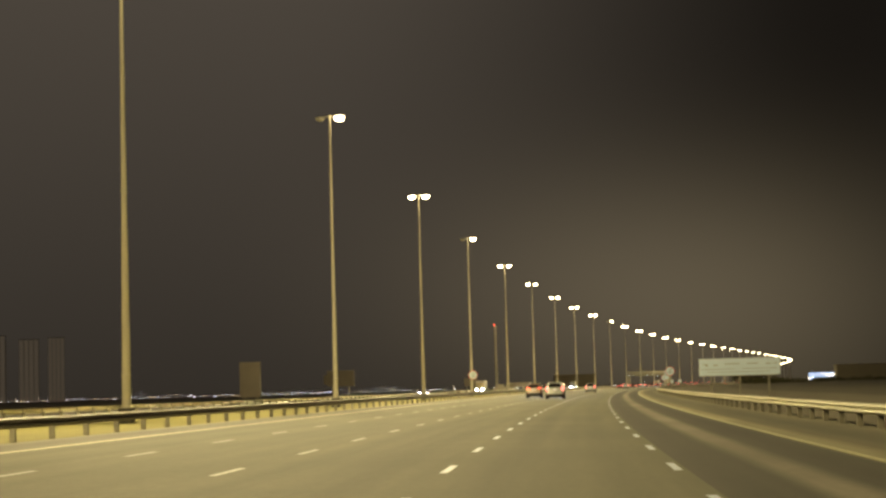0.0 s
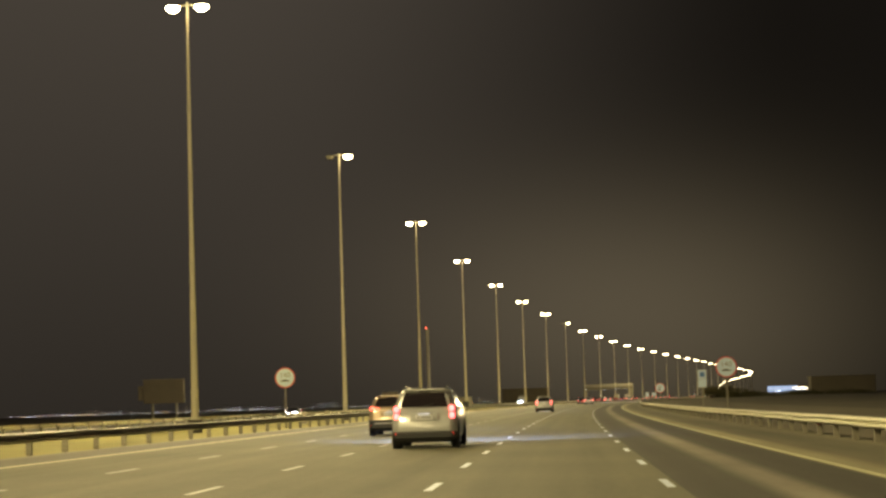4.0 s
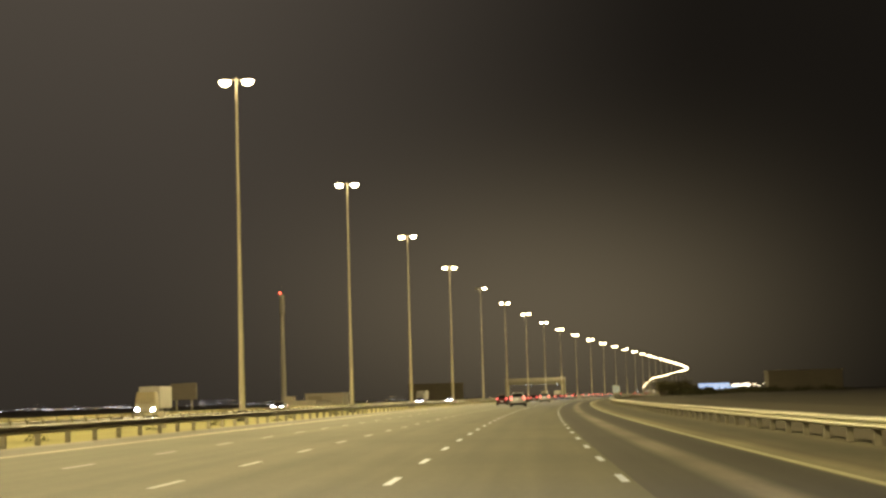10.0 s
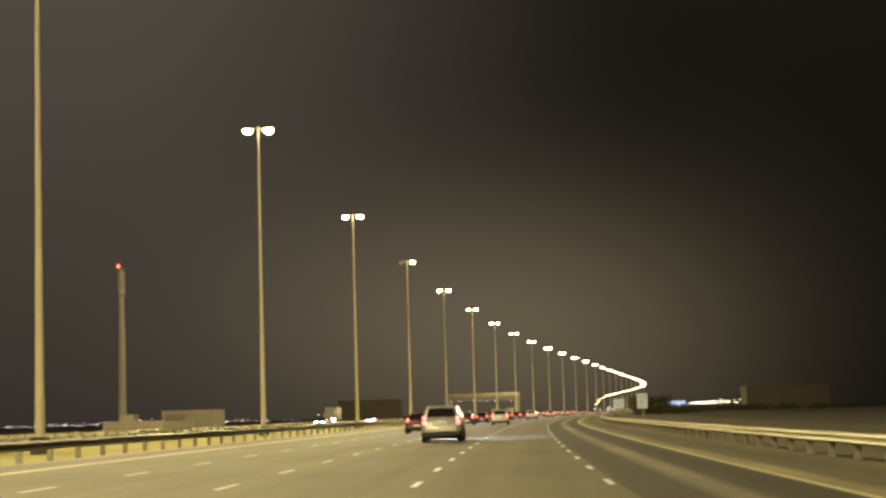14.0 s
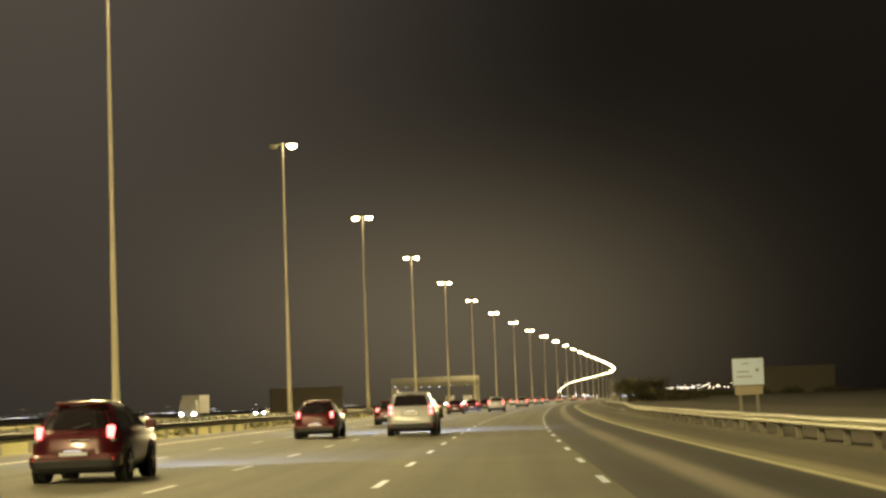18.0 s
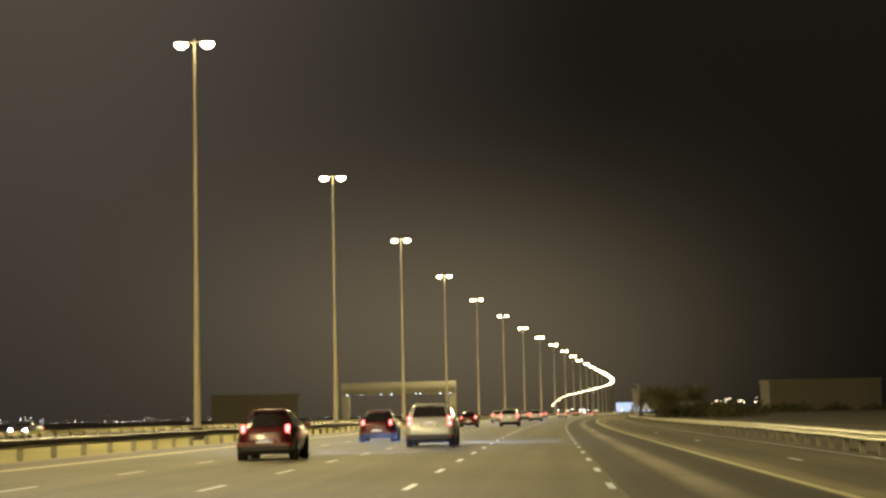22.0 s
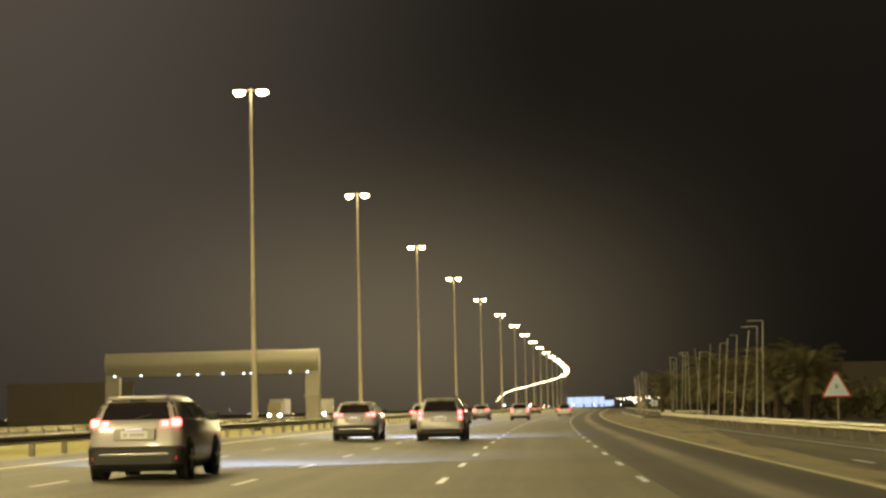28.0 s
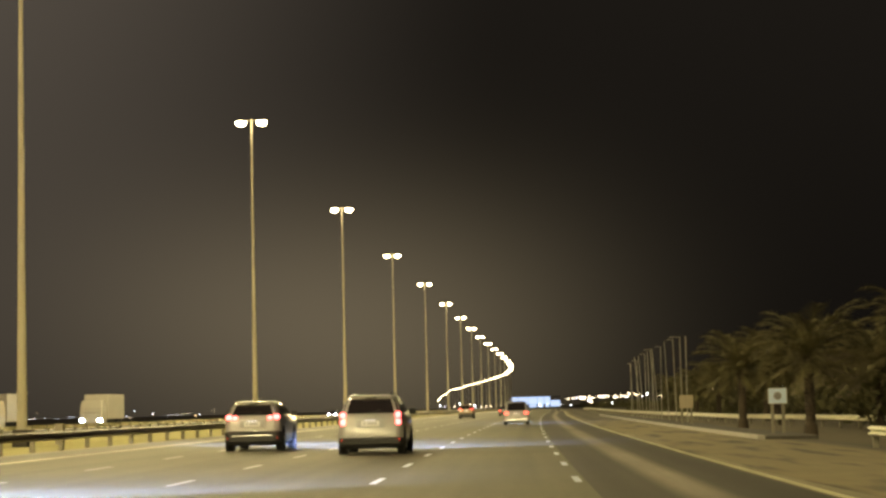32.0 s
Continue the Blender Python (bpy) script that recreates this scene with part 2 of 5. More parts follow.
streaks(M_DRIFT, (0.085, 0.076, 0.056), 0.50)
M_EARTH = material("dry_earth", (0.092, 0.074, 0.045), 0.95, 0, 0.3, 0.9, 0.6, 0.45, 0.03)
M_WHITE_LINE = material("white_road_paint", (0.70, 0.77, 0.92), 0.55, 0, 0.2, 14.0, 0.2, 0.1, 0.5)
M_PALE_LINE = material("worn_pale_road_paint", (0.60, 0.57, 0.36), 0.55, 0, 0.25, 9.0, 0.2, 0.25, 0.35)
# duller white: haze over the left lane lines put into the paint; also the arrow
M_DULL_LINE = material("dull_white_road_paint", (0.45, 0.46, 0.44), 0.6, 0, 0.3, 9.0, 0.2, 0.25, 0.3)
M_YELLOW_LINE = material("yellow_road_paint", (0.60, 0.55, 0.37), 0.55, 0, 0.2, 14.0, 0.2, 0.15, 0.5)
M_GALV = material("galvanised_steel", (0.63, 0.605, 0.43), 0.42, 0.1, 0.14, 5.0, 0.08, 0.18, 0.4)
# the same steel as M_GALV in a darker tone, for the median rail
M_GALV_DARK = material("darker_galvanised_steel", (0.27, 0.245, 0.20), 0.6, 0.1, 0.2, 5.0, 0.1, 0.25, 0.4)
M_POST = material("weathered_steel", (0.28, 0.26, 0.20), 0.6, 0.2, 0.2, 6.0, 0.1, 0.2, 0.5)
M_MAST = material("mast_steel", (0.70, 0.655, 0.52), 0.55, 0.0, 0.08, 1.2, 0.05, 0.1, 0.2)
M_CONCRETE = material("concrete", (0.36, 0.33, 0.27), 0.85, 0, 0.2, 5.0, 0.3, 0.2, 0.4)
M_DARK_CONC = material("dark_concrete", (0.10, 0.092, 0.078), 0.85, 0, 0.2, 5.0, 0.3, 0.2, 0.4)
M_LANTERN = material("lantern_housing", (0.30, 0.29, 0.27), 0.5, 0.4, 0.05, 6.0)
M_LAMP_ON = glow("sodium_bowl", (1.0, 0.82, 0.44), 42.0)
M_LAMP_OFF = material("unlit_bowl", (0.42, 0.40, 0.33), 0.25, 0, 0.05, 6.0)

# ---- mesh helpers ----


def mesh_object(name, bm, mat, smooth=False):
    me = bpy.data.meshes.new(name)
    bm.normal_update()
    bm.to_mesh(me)
    bm.free()
    if smooth:
        for p in me.polygons:
            p.use_smooth = True
        me.set_sharp_from_angle(angle=radians(40))
    for mm in (mat if isinstance(mat, (list, tuple)) else [mat]):
        me.materials.append(mm)
    return new(name, me)


def part(name, bm, mat, parent, label="", smooth=False):
    ob = mesh_object(name, bm, mat, smooth)
    ob.parent = parent
    return tagged(ob, label)


def thing(name, label, category, group="", kind=""):
    return tagged(new(name), label, category, group, kind)


def box(bm, x0, x1, y0, y1, z0, z1, bevel=0.0):
    vs = [bm.verts.new(p) for p in ((x0, y0, z0), (x1, y0, z0), (x1, y1, z0), (x0, y1, z0), (x0, y0, z1), (x1, y0, z1), (x1, y1, z1), (x0, y1, z1))]
    fs = [bm.faces.new([vs[i] for i in f]) for f in ((0, 3, 2, 1), (4, 5, 6, 7), (0, 1, 5, 4), (1, 2, 6, 5), (2, 3, 7, 6), (3, 0, 4, 7))]
    if bevel:
        es = list({e for f in fs for e in f.edges})
        bmesh.ops.bevel(bm, geom=es, offset=bevel, segments=2, affect="EDGES", profile=0.6)
    return vs


def boxed(*dims, bevel=0.0):
    bm = bmesh.new()
    box(bm, *dims, bevel=bevel)
    return bm


def lathe(bm, profile, sides=14, origin=(0, 0, 0), axis="z"):
    """Turn (radius, along) round an axis; ends are closed."""
    rings = []
    for r, a in profile:
        ring = []
        for k in range(sides):
            c, s = math.cos(2 * math.pi * k / sides), math.sin(2 * math.pi * k / sides)
            p = {"z": (r * c, r * s, a), "x": (a, r * c, r * s), "y": (r * s, a, r * c)}[axis]
            ring.append(bm.verts.new(Vector(p) + Vector(origin)))
        rings.append(ring)
    for u, v in zip(rings, rings[1:]):
        for k in range(sides):
            bm.faces.new((u[k], u[(k + 1) % sides], v[(k + 1) % sides], v[k]))
    bm.faces.new(rings[0][::-1])
    bm.faces.new(rings[-1])


def turned(profile, sides=14, origin=(0, 0, 0), axis="z"):
    bm = bmesh.new()
    lathe(bm, profile, sides, origin, axis)
    return bm


def tube(bm, pts, r, sides=8):
    """A round bar through points; r is one radius or one for each point."""
    rings = []
    pts = [Vector(p) for p in pts]
    rs = r if isinstance(r, (list, tuple)) else [r] * len(pts)
    for i, p in enumerate(pts):
        d = (pts[min(i + 1, len(pts) - 1)] - pts[max(i - 1, 0)]).normalized()
        a = d.orthogonal().normalized()
        b = d.cross(a)
        rings.append([bm.verts.new(p + rs[i] * (math.cos(2 * math.pi * k / sides) * a + math.sin(2 * math.pi * k / sides) * b)) for k in range(sides)])
    for u, v in zip(rings, rings[1:]):
        a0 = min(range(sides), key=lambda q: (v[q].co - u[0].co).length)
        for k in range(sides):
            bm.faces.new((u[k], u[(k + 1) % sides], v[(a0 + k + 1) % sides], v[(a0 + k) % sides]))
    bm.faces.new(rings[0][::-1])
    bm.faces.new(rings[-1])


def ribbon(name, section, s0, s1, mat, step=10.0, drift=None):
    """A strip along the road. section: rows of (metres right of the median, height)."""
    bm = bmesh.new()
    uv = bm.loops.layers.uv.new("UVMap")
    n = max(1, round((s1 - s0) / step))
    rows, keys = [], []
    for i in range(n + 1):
        s = s0 + (s1 - s0) * i / n
        off = drift(s) if drift else 0.0
        sec = section(s) if callable(section) else section
        rows.append([bm.verts.new(place(s, a + off, z)) for a, z in sec])
        keys.append([(a, s) for a, z in sec])
    for i in range(n):
        for k in range(len(rows[0]) - 1):
            f = bm.faces.new((rows[i][k], rows[i][k + 1], rows[i + 1][k + 1], rows[i + 1][k]))
            for lp, q in zip(f.loops, (keys[i][k], keys[i][k + 1], keys[i + 1][k + 1], keys[i + 1][k])):
                lp[uv].uv = q
    return mesh_object(name, bm, mat)


# ---- ground and carriageways ----
bm = bmesh.new()
N = 40
grid = [[bm.verts.new((-6000 + 12000 * i / N, -1500 + 7500 * j / N, GROUND)) for j in range(N + 1)] for i in range(N + 1)]
for i in range(N):
    for j in range(N):
        bm.faces.new((grid[i][j], grid[i + 1][j], grid[i + 1][j + 1], grid[i][j + 1]))
tagged(mesh_object("ground", bm, M_EARTH), "flat dry desert earth stretching to the horizon", "ground", kind="structure")


def lane(name, a, b, s0, s1, mat, label, cat="road"):
    return tagged(ribbon(name, [(a, road_z(a)), (b, road_z(b))], s0, s1, mat), label, cat, kind="structure")


lane("road", 11.9, 26.93, -95, 4600, M_ROAD, "worn grey asphalt of four motorway lanes under yellow lamps")
lane("slow_lane", 26.93, 30.2, -95, 4600, M_SLOW, "dark newer asphalt lane with a pale dust streak along it")


def right_lat(s):
    """Where the right guard rail stands: it swings out beside the exit lane."""
    return float(np.interp(s, [-100, 735, 825, 1000, 1131], [33.6, 33.6, 36.2, 36.45, 36.15]))


def right_edge(s):
    a = right_lat(min(s, 1150.0)) + 0.7
    return [(30.2, road_z(30.2)), (33.0, road_z(33.0)), (a, road_z(a)), (a + 1.6, GROUND - 0.05)]


tagged(ribbon("shoulder_right", right_edge, -95, 765, M_SHOULDER), "sand-dusted asphalt shoulder", "shoulder", kind="structure")
tagged(ribbon("exit_lane", right_edge, 765, 2400, M_EXIT), "darker asphalt exit lane beside the motorway", "road", kind="structure")
tagged(ribbon("shoulder_left", [(9.62, road_z(9.6) - 0.25), (9.64, road_z(9.6)), (11.9, road_z(11.9))], -95, 4600, M_HARD_STRIP), "sandy asphalt shoulder along the median guard rail", "shoulder", kind="structure")
tagged(ribbon("median", [(-9.0, 0.02), (-6.5, -0.02), (-3.0, -0.10), (0.0, -0.12), (3.0, -0.06), (6.5, 0.05), (8.6, road_z(9.6) - 0.01), (9.63, road_z(9.6) - 0.03)], -95, 4600, M_MEDIAN), "pale sand strip between the two carriageways", "median", kind="structure")
tagged(ribbon("road_other_side", [(-36.5, GROUND - 0.05), (-34.5, 0.05), (-30.4, 0.08), (-12.0, 0.14), (-9.2, 0.12), (-8.7, -0.10)], -95, 4600, M_FAR_ROAD), "asphalt carriageway of the opposite direction", "road", kind="structure")
tagged(ribbon("verge", lambda s: [(right_lat(min(s, 1150)) + 1.6, GROUND + 0.02), (right_lat(min(s, 1150)) + 4.0, GROUND + 0.06), (47.0, GROUND + 0.03), (56.0, GROUND - 0.02)], -95, 1500, M_SAND), "sandy verge beyond the guard rail", "verge", kind="structure")



def sand_edge(s):
    """Sand blown over the exit shoulder: a thin tongue at first, then right across to the rail."""
    grow = max(0.0, min(1.0, (s - 985.0) / 85.0))
    a = 30.62 + 0.12 * math.sin(s * 0.11) + 0.08 * math.sin(s * 0.31)
    b = 31.5 + grow * (right_lat(min(s, 1131.0)) - 32.1) + (0.35 - 0.2 * grow) * math.sin(s * 0.09 + 1.0)
    return [(a + (b - a) * k / 6, road_z(a + (b - a) * k / 6) + (0.004, 0.010, 0.018, 0.014, 0.018, 0.012, 0.004)[k]) for k in range(7)]


tagged(ribbon("sand_drift", sand_edge, 940, 1240, M_DRIFT, 2.0), "thin yellow sand blown over the exit shoulder", "sand", kind="structure")
# painted lines
LIFT = 0.006
PERIOD, DASH, PHASE = 9.05, 2.7, 2.9
for at, w, mat, lab in ((12.15, 0.20, M_YELLOW_LINE, "yellow"), (30.35, 0.18, M_PALE_LINE, "worn pale")):
    tagged(ribbon("edge_line", [(at - w / 2, road_z(at - w / 2) + LIFT), (at + w / 2, road_z(at + w / 2) + LIFT)], -95, 3000, mat, 10.0),
           "solid " + lab + " edge line painted on the asphalt", "road marking", "yellow edge lines", "structure")
for at in (-12.15, -30.35):
    tagged(ribbon("edge_line", [(at - 0.1, 0.165 if at > -20 else 0.095), (at + 0.1, 0.165 if at > -20 else 0.095)], -95, 2000, M_YELLOW_LINE),
           "solid yellow edge line of the opposite carriageway", "road marking", "yellow edge lines", "structure")

tagged(ribbon("exit_line", [(34.65, road_z(34.65) + LIFT), (34.75, road_z(34.75) + LIFT)], 780, 1140, M_WHITE_LINE), "thin white line along the exit lane", "road marking", kind="structure")

# ---- street lamps on the median ----


def street_lamp(dark_left=False):
    lamp = thing("street_lamp", "tall tapered steel street lamp with two lit warm lanterns", "street lamp", "lamps along the median")
    part("plinth", boxed(-0.41, 0.41, -0.41, 0.41, -0.3, 0.78, bevel=0.04), M_DARK_CONC, lamp, "dark concrete plinth")
    part("shaft", turned([(0.36, 0.76), (0.36, 0.82), (0.27, 0.83), (0.26, 2.6), (0.29, 2.62), (0.29, 2.72), (0.25, 2.74), (0.155, 15.0), (0.09, 28.9), (0.085, 29.4)], 16), M_MAST, lamp, smooth=False)
    bm = bmesh.new()
    tube(bm, [(-0.75, 0, 29.15), (-0.3, 0, 29.2), (0.3, 0, 29.2), (0.75, 0, 29.15)], 0.06)
    part("bracket", bm, M_MAST, lamp)
    for sx in (-1, 1):
        off = dark_left and sx < 0
        bm = bmesh.new()
        lathe(bm, [(0.10, -0.62), (0.20, -0.5), (0.23, 0.0), (0.18, 0.4), (0.06, 0.5)], 10, (0, 0, 0), "x")
        for v in bm.verts:
            v.co = Vector((v.co.x * 0.8 * sx + sx * 1.05, v.co.y * 1.2, max(v.co.z, -0.02) * 0.8 + 29.12))
        if sx < 0:
            bmesh.ops.reverse_faces(bm, faces=bm.faces[:])
        head = part("lantern", bm, M_LANTERN, lamp)
        bm = bmesh.new()
        bmesh.ops.create_uvsphere(bm, u_segments=14, v_segments=8, radius=1.0)
        for v in bm.verts:
            v.co = Vector((v.co.x * 0.50 + sx * 1.0, v.co.y * 0.40, min(v.co.z, 0.15) * 0.38 + 29.08))
        part("bowl", bm, M_LAMP_OFF if off else M_LAMP_ON, head, "unlit glass bowl" if off else "glowing warm glass bowl", True)
    return lamp


def lamp_drop(s):
    """The road sinks behind a far rise."""
    return -max(0.0, s - 3800.0) * 0.022


lamp_full, lamp_half = street_lamp(), street_lamp(True)
lamp_half["label"] = "tall tapered steel street lamp with one lantern out"
first = {False: lamp_full, True: lamp_half}
used = set()
for i in range(-1, 59):
    half = i in ONE_OUT
    s = LAMP_FIRST + i * LAMP_GAP
    m = stand(s, {1: -1.05, 2: -0.45, 3: -0.1, 4: -0.35, 9: 0.25, 12: 0.25, 13: 0.15, 15: -0.2}.get(i, 0.0), lamp_drop(s))
    if half in used:
        copy_thing(first[half], m)
    else:
        first[half].matrix_world = m
        used.add(half)

# ---- guard rails ----
W_BEAM = [(0.000, 0.00), (0.020, 0.012), (0.098, 0.052), (0.110, 0.075), (0.100, 0.108), (0.014, 0.140), (0.004, 0.152), (0.016, 0.166), (0.098, 0.212), (0.110, 0.236), (0.100, 0.268), (0.014, 0.300), (0.000, 0.31)]


def rail_segment(length):
    """A W-beam length along y, ridges towards +x, from z 0 to 0.31."""
    bm = bmesh.new()
    for back in (0, 1):
        pts = W_BEAM if not back else [(x - 0.006, z) for x, z in W_BEAM]
        a = [bm.verts.new((x, 0, z)) for x, z in pts]
        b = [bm.verts.new((x, length, z)) for x, z in pts]
        for k in range(len(pts) - 1):
            f = (a[k], b[k], b[k + 1], a[k + 1])
            bm.faces.new(f if not back else f[::-1])
    return bm


def rail_post():
    bm = bmesh.new()
    box(bm, -0.11, -0.03, -0.055, 0.055, -0.7, 0.06)
    box(bm, -0.20, -0.11, -0.06, 0.06, -0.95, 0.10)
    box(bm, -0.03, 0.0, -0.09, 0.09, -0.02, 0.30)
    return bm


RAIL_STEP = 3.81


def rail_mesh(name, bm, mat):
    ob = mesh_object(name, bm, mat)
    me = ob.data
    bpy.data.objects.remove(ob)
    return me


ME_BEAM = rail_mesh("beam", rail_segment(RAIL_STEP + 0.01), M_GALV)
ME_BEAM_DARK = rail_mesh("beam", rail_segment(RAIL_STEP + 0.01), M_GALV_DARK)
ME_POST = rail_mesh("post", rail_post(), M_POST)


def guard_rail(name, lat_of, top_of, s0, s1, face, near, label, beam=None):
    """face: +1 if the ridges look to the right. Posts and beams inside near are parts; the rest is joined."""
    rail = thing(name, label, "guard rail", "guard rails", "structure")
    beam = beam or ME_BEAM
    rest_beam, rest_post = bmesh.new(), bmesh.new()
    n = int((s1 - s0) / RAIL_STEP)
    for k in range(n):
        sa, sb = s0 + k * RAIL_STEP, s0 + (k + 1) * RAIL_STEP
        pa, pb = place(sa, lat_of(sa), top_of(sa) - 0.31), place(sb, lat_of(sb), top_of(sb) - 0.31)
        if face < 0:
            pa, pb = pb, pa
        d = pb - pa
        turn = math.degrees(math.atan2(-d.x, d.y))
        wob = math.sin(k * 1.7) * 0.006
        m = pose(pa.x, pa.y, pa.z + wob, math.degrees(math.atan2(d.z, d.length)), 0, turn)
        if near[0] <= sa < near[1]:
            for me, nm in ((beam, "beam"), (ME_POST, "post")):
                ob = new(nm, me)
                ob.parent = rail
                ob.matrix_world = m
        else:
            rest_beam.from_mesh(beam)
            rest_beam.verts.ensure_lookup_table()
            for v in rest_beam.verts[-len(ME_BEAM.vertices):]:
                v.co = m @ v.co
            rest_post.from_mesh(ME_POST)
            rest_post.verts.ensure_lookup_table()
            for v in rest_post.verts[-len(ME_POST.vertices):]:
                v.co = m @ v.co
    if rest_beam.verts:
        tagged(part("far_beams", rest_beam, beam.materials[0], rail), kind="stuff")
        tagged(part("far_posts", rest_post, M_POST, rail), kind="stuff")
    else:
        rest_beam.free(), rest_post.free()
    return rail


guard_rail("guard_rail", lambda s: 9.3, lambda s: 0.86, -40.9, 2400, 1, (40, 1165), "darker galvanised W-beam guard rail on posts along the sandy median", ME_BEAM_DARK)
guard_rail("guard_rail", right_lat, lambda s: 0.60 - 0.07 * max(0.0, min(1.0, (s - 850) / 150)), -40, 1131, -1, (0, 1150), "galvanised steel W-beam guard rail along the right shoulder")
guard_rail("guard_rail", lambda s: -9.3, lambda s: 0.84, -40, 2000, -1, (99999, 99999), "pale guard rail of the opposite carriageway on the median")
guard_rail("guard_rail", lambda s: float(np.interp(s, [1130, 1169, 1204, 1300, 1500], [47.5, 44.0, 40.6, 39.0, 38.3])), lambda s: 0.46, 1135, 1700, -1, (1150, 1300), "pale guard rail beyond the exit lane")

# ---- lane dashes, last of the road ----
bm = bmesh.new()
w2 = 0.068
pts = [(-w2 * 0.97, -DASH / 2), (w2 * 0.96, -DASH / 2 + 0.03), (w2, -0.4), (w2 * 0.97, DASH / 2 - 0.02), (-w2, DASH / 2), (-w2 * 0.95, 0.3)]
bm.faces.new([bm.verts.new((x, y, 0)) for x, y in pts])
ME_DASH = rail_mesh("dash", bm, M_WHITE_LINE)
ME_DASH_DULL = ME_DASH.copy()
ME_DASH_DULL.materials[0] = M_DULL_LINE
# the painters' spacing drifts along the road
DRIFT_AT = [35, 75, 118, 150, 229, 264, 290, 360, 396, 464, 512, 630, 658, 767, 795, 973]
DRIFT = [8.6, 8.4, 7.0, 6.2, 8.8, 7.5, 6.9, 4.15, 3.8, -0.15, 0.0, 2.7, 3.2, 4.2, 4.6, 2.0]
for at in (15.83, 19.48, 23.13, 26.78):
    me_dash = ME_DASH if at > 20 else ME_DASH_DULL
    line = thing("lane_line", "broken white lane line painted on the asphalt" if at > 20 else "dull broken white lane line on the asphalt", "road marking", "broken lane lines", "structure")
    far = bmesh.new()
    for k in range(-3, 240):
        s = PHASE + k * PERIOD
        s += float(np.interp(s, DRIFT_AT, DRIFT))
        m = stand(s, at, road_z(at) + LIFT)
        if s < 1330:
            ob = new("dash", me_dash)
            ob.parent = line
            ob.matrix_world = m
        else:
            far.from_mesh(ME_DASH)
            far.verts.ensure_lookup_table()
            for v in far.verts[-len(ME_DASH.vertices):]:
                v.co = m @ v.co
    tagged(part("far_dashes", far, me_dash.materials[0], line), kind="stuff")

exit_dashes = thing("exit_dashes", "short white dashes beside the exit lane", "road marking", "broken lane lines", "structure")
for k in range(-1, 9):
    s = 817.3 + k * 33.0
    ob = new("dash", ME_DASH)
    ob.parent = exit_dashes
    ob.matrix_world = stand(s, 32.4, road_z(32.4) + LIFT)

# turn arrow painted on the slow lane before the exit
arrow = thing("lane_arrow", "worn pale ahead-and-right arrow painted on the slow lane", "road marking", kind="structure")
for nm, outline in (("stem", [(-0.08, -4.5), (0.08, -4.5), (0.10, 0.0), (-0.10, 0.0)]), ("ahead_head", [(-0.12, 0.0), (0.30, 0.0), (0.36, 2.6), (0.12, 3.6), (-0.06, 2.2)]),
                    ("branch", [(0.28, 0.05), (0.98, 0.25), (0.98, 0.75), (0.30, 0.75)]), ("right_head", [(0.98, -0.35), (1.50, 0.35), (0.98, 1.25)])):
    bm = bmesh.new()
    bm.faces.new([bm.verts.new((x, y, road_z(28.65 + x) - road_z(28.65))) for x, y in outline])
    part(nm, bm, M_DULL_LINE, arrow)
arrow.matrix_world = stand(867.6, 28.65, road_z(28.65) + LIFT)

# ---- more materials ----
M_SIGN_WHITE = material("sign_white", (0.68, 0.82, 1.0), 0.35, 0, 0.03, 2.0, 0, 0.05, 0.7)
M_SIGN_RED = material("sign_red", (0.62, 0.06, 0.05), 0.4, 0, 0.05, 3.0)
M_SIGN_BLUE = material("sign_blue", (0.10, 0.22, 0.55), 0.4, 0, 0.05, 3.0)
M_SIGN_INK = material("sign_black", (0.03, 0.03, 0.03), 0.5)
M_SIGN_GREY = material("sign_grey_ink", (0.30, 0.30, 0.30), 0.5)
M_SIGN_TAN = material("sign_back_tan", (0.42, 0.36, 0.26), 0.6, 0.2, 0.1, 2.0)
M_BOARD = material("board_back", (0.20, 0.172, 0.14), 0.7, 0.1, 0.1, 0.8, 0, 0.2, 0.3)
M_GANTRY = material("gantry_cladding", (0.33, 0.31, 0.25), 0.45, 0.2, 0.06, 1.5, 0.03, 0.12, 0.25)
M_GANTRY_DARK = material("gantry_soffit", (0.10, 0.09, 0.075), 0.7)
M_SPOT = glow("gantry_lamp", (0.72, 0.82, 1.0), 11.0)
M_TYRE = material("tyre_rubber", (0.02, 0.02, 0.02), 0.85, 0, 0.2, 20.0)
M_RIM = material("alloy_rim", (0.45, 0.45, 0.46), 0.35, 0.8)
M_TRIM = material("black_trim", (0.025, 0.025, 0.026), 0.6)
M_GLASS = material("tinted_glass", (0.016, 0.012, 0.012), 0.09, 0, spec=0.7)
M_CHROME = material("chrome_trim", (0.62, 0.62, 0.62), 0.2, 0.95)
M_PLATE_INK = material("plate_ink", (0.50, 0.50, 0.49), 0.5)
M_PLATE = material("plate_white", (0.85, 0.85, 0.82), 0.4)
M_TAIL = glow("brake_light_lit", (1.0, 0.13, 0.12), 6.0)
M_TAIL_DIM = glow("tail_light_lit", (1.0, 0.10, 0.07), 3.5)
# bumper reflectors are no lamps; their shine is added as weak emission
M_REFLECTOR_GLOW = glow("red_reflector_glow", (0.8, 0.05, 0.03), 0.7)
M_HEAD = glow("headlight_lit", (0.80, 0.89, 1.0), 350.0)
M_PLATE_LAMP = glow("plate_lamp", (0.95, 0.95, 1.0), 1.3)
M_HEAD_AHEAD = glow("headlight_seen_from_behind", (0.80, 0.89, 1.0), 12.0)
M_TRUNK = material("palm_trunk", (0.085, 0.066, 0.045), 0.9, 0, 0.35, 6.0, 0.8, 0.2, 0.8)
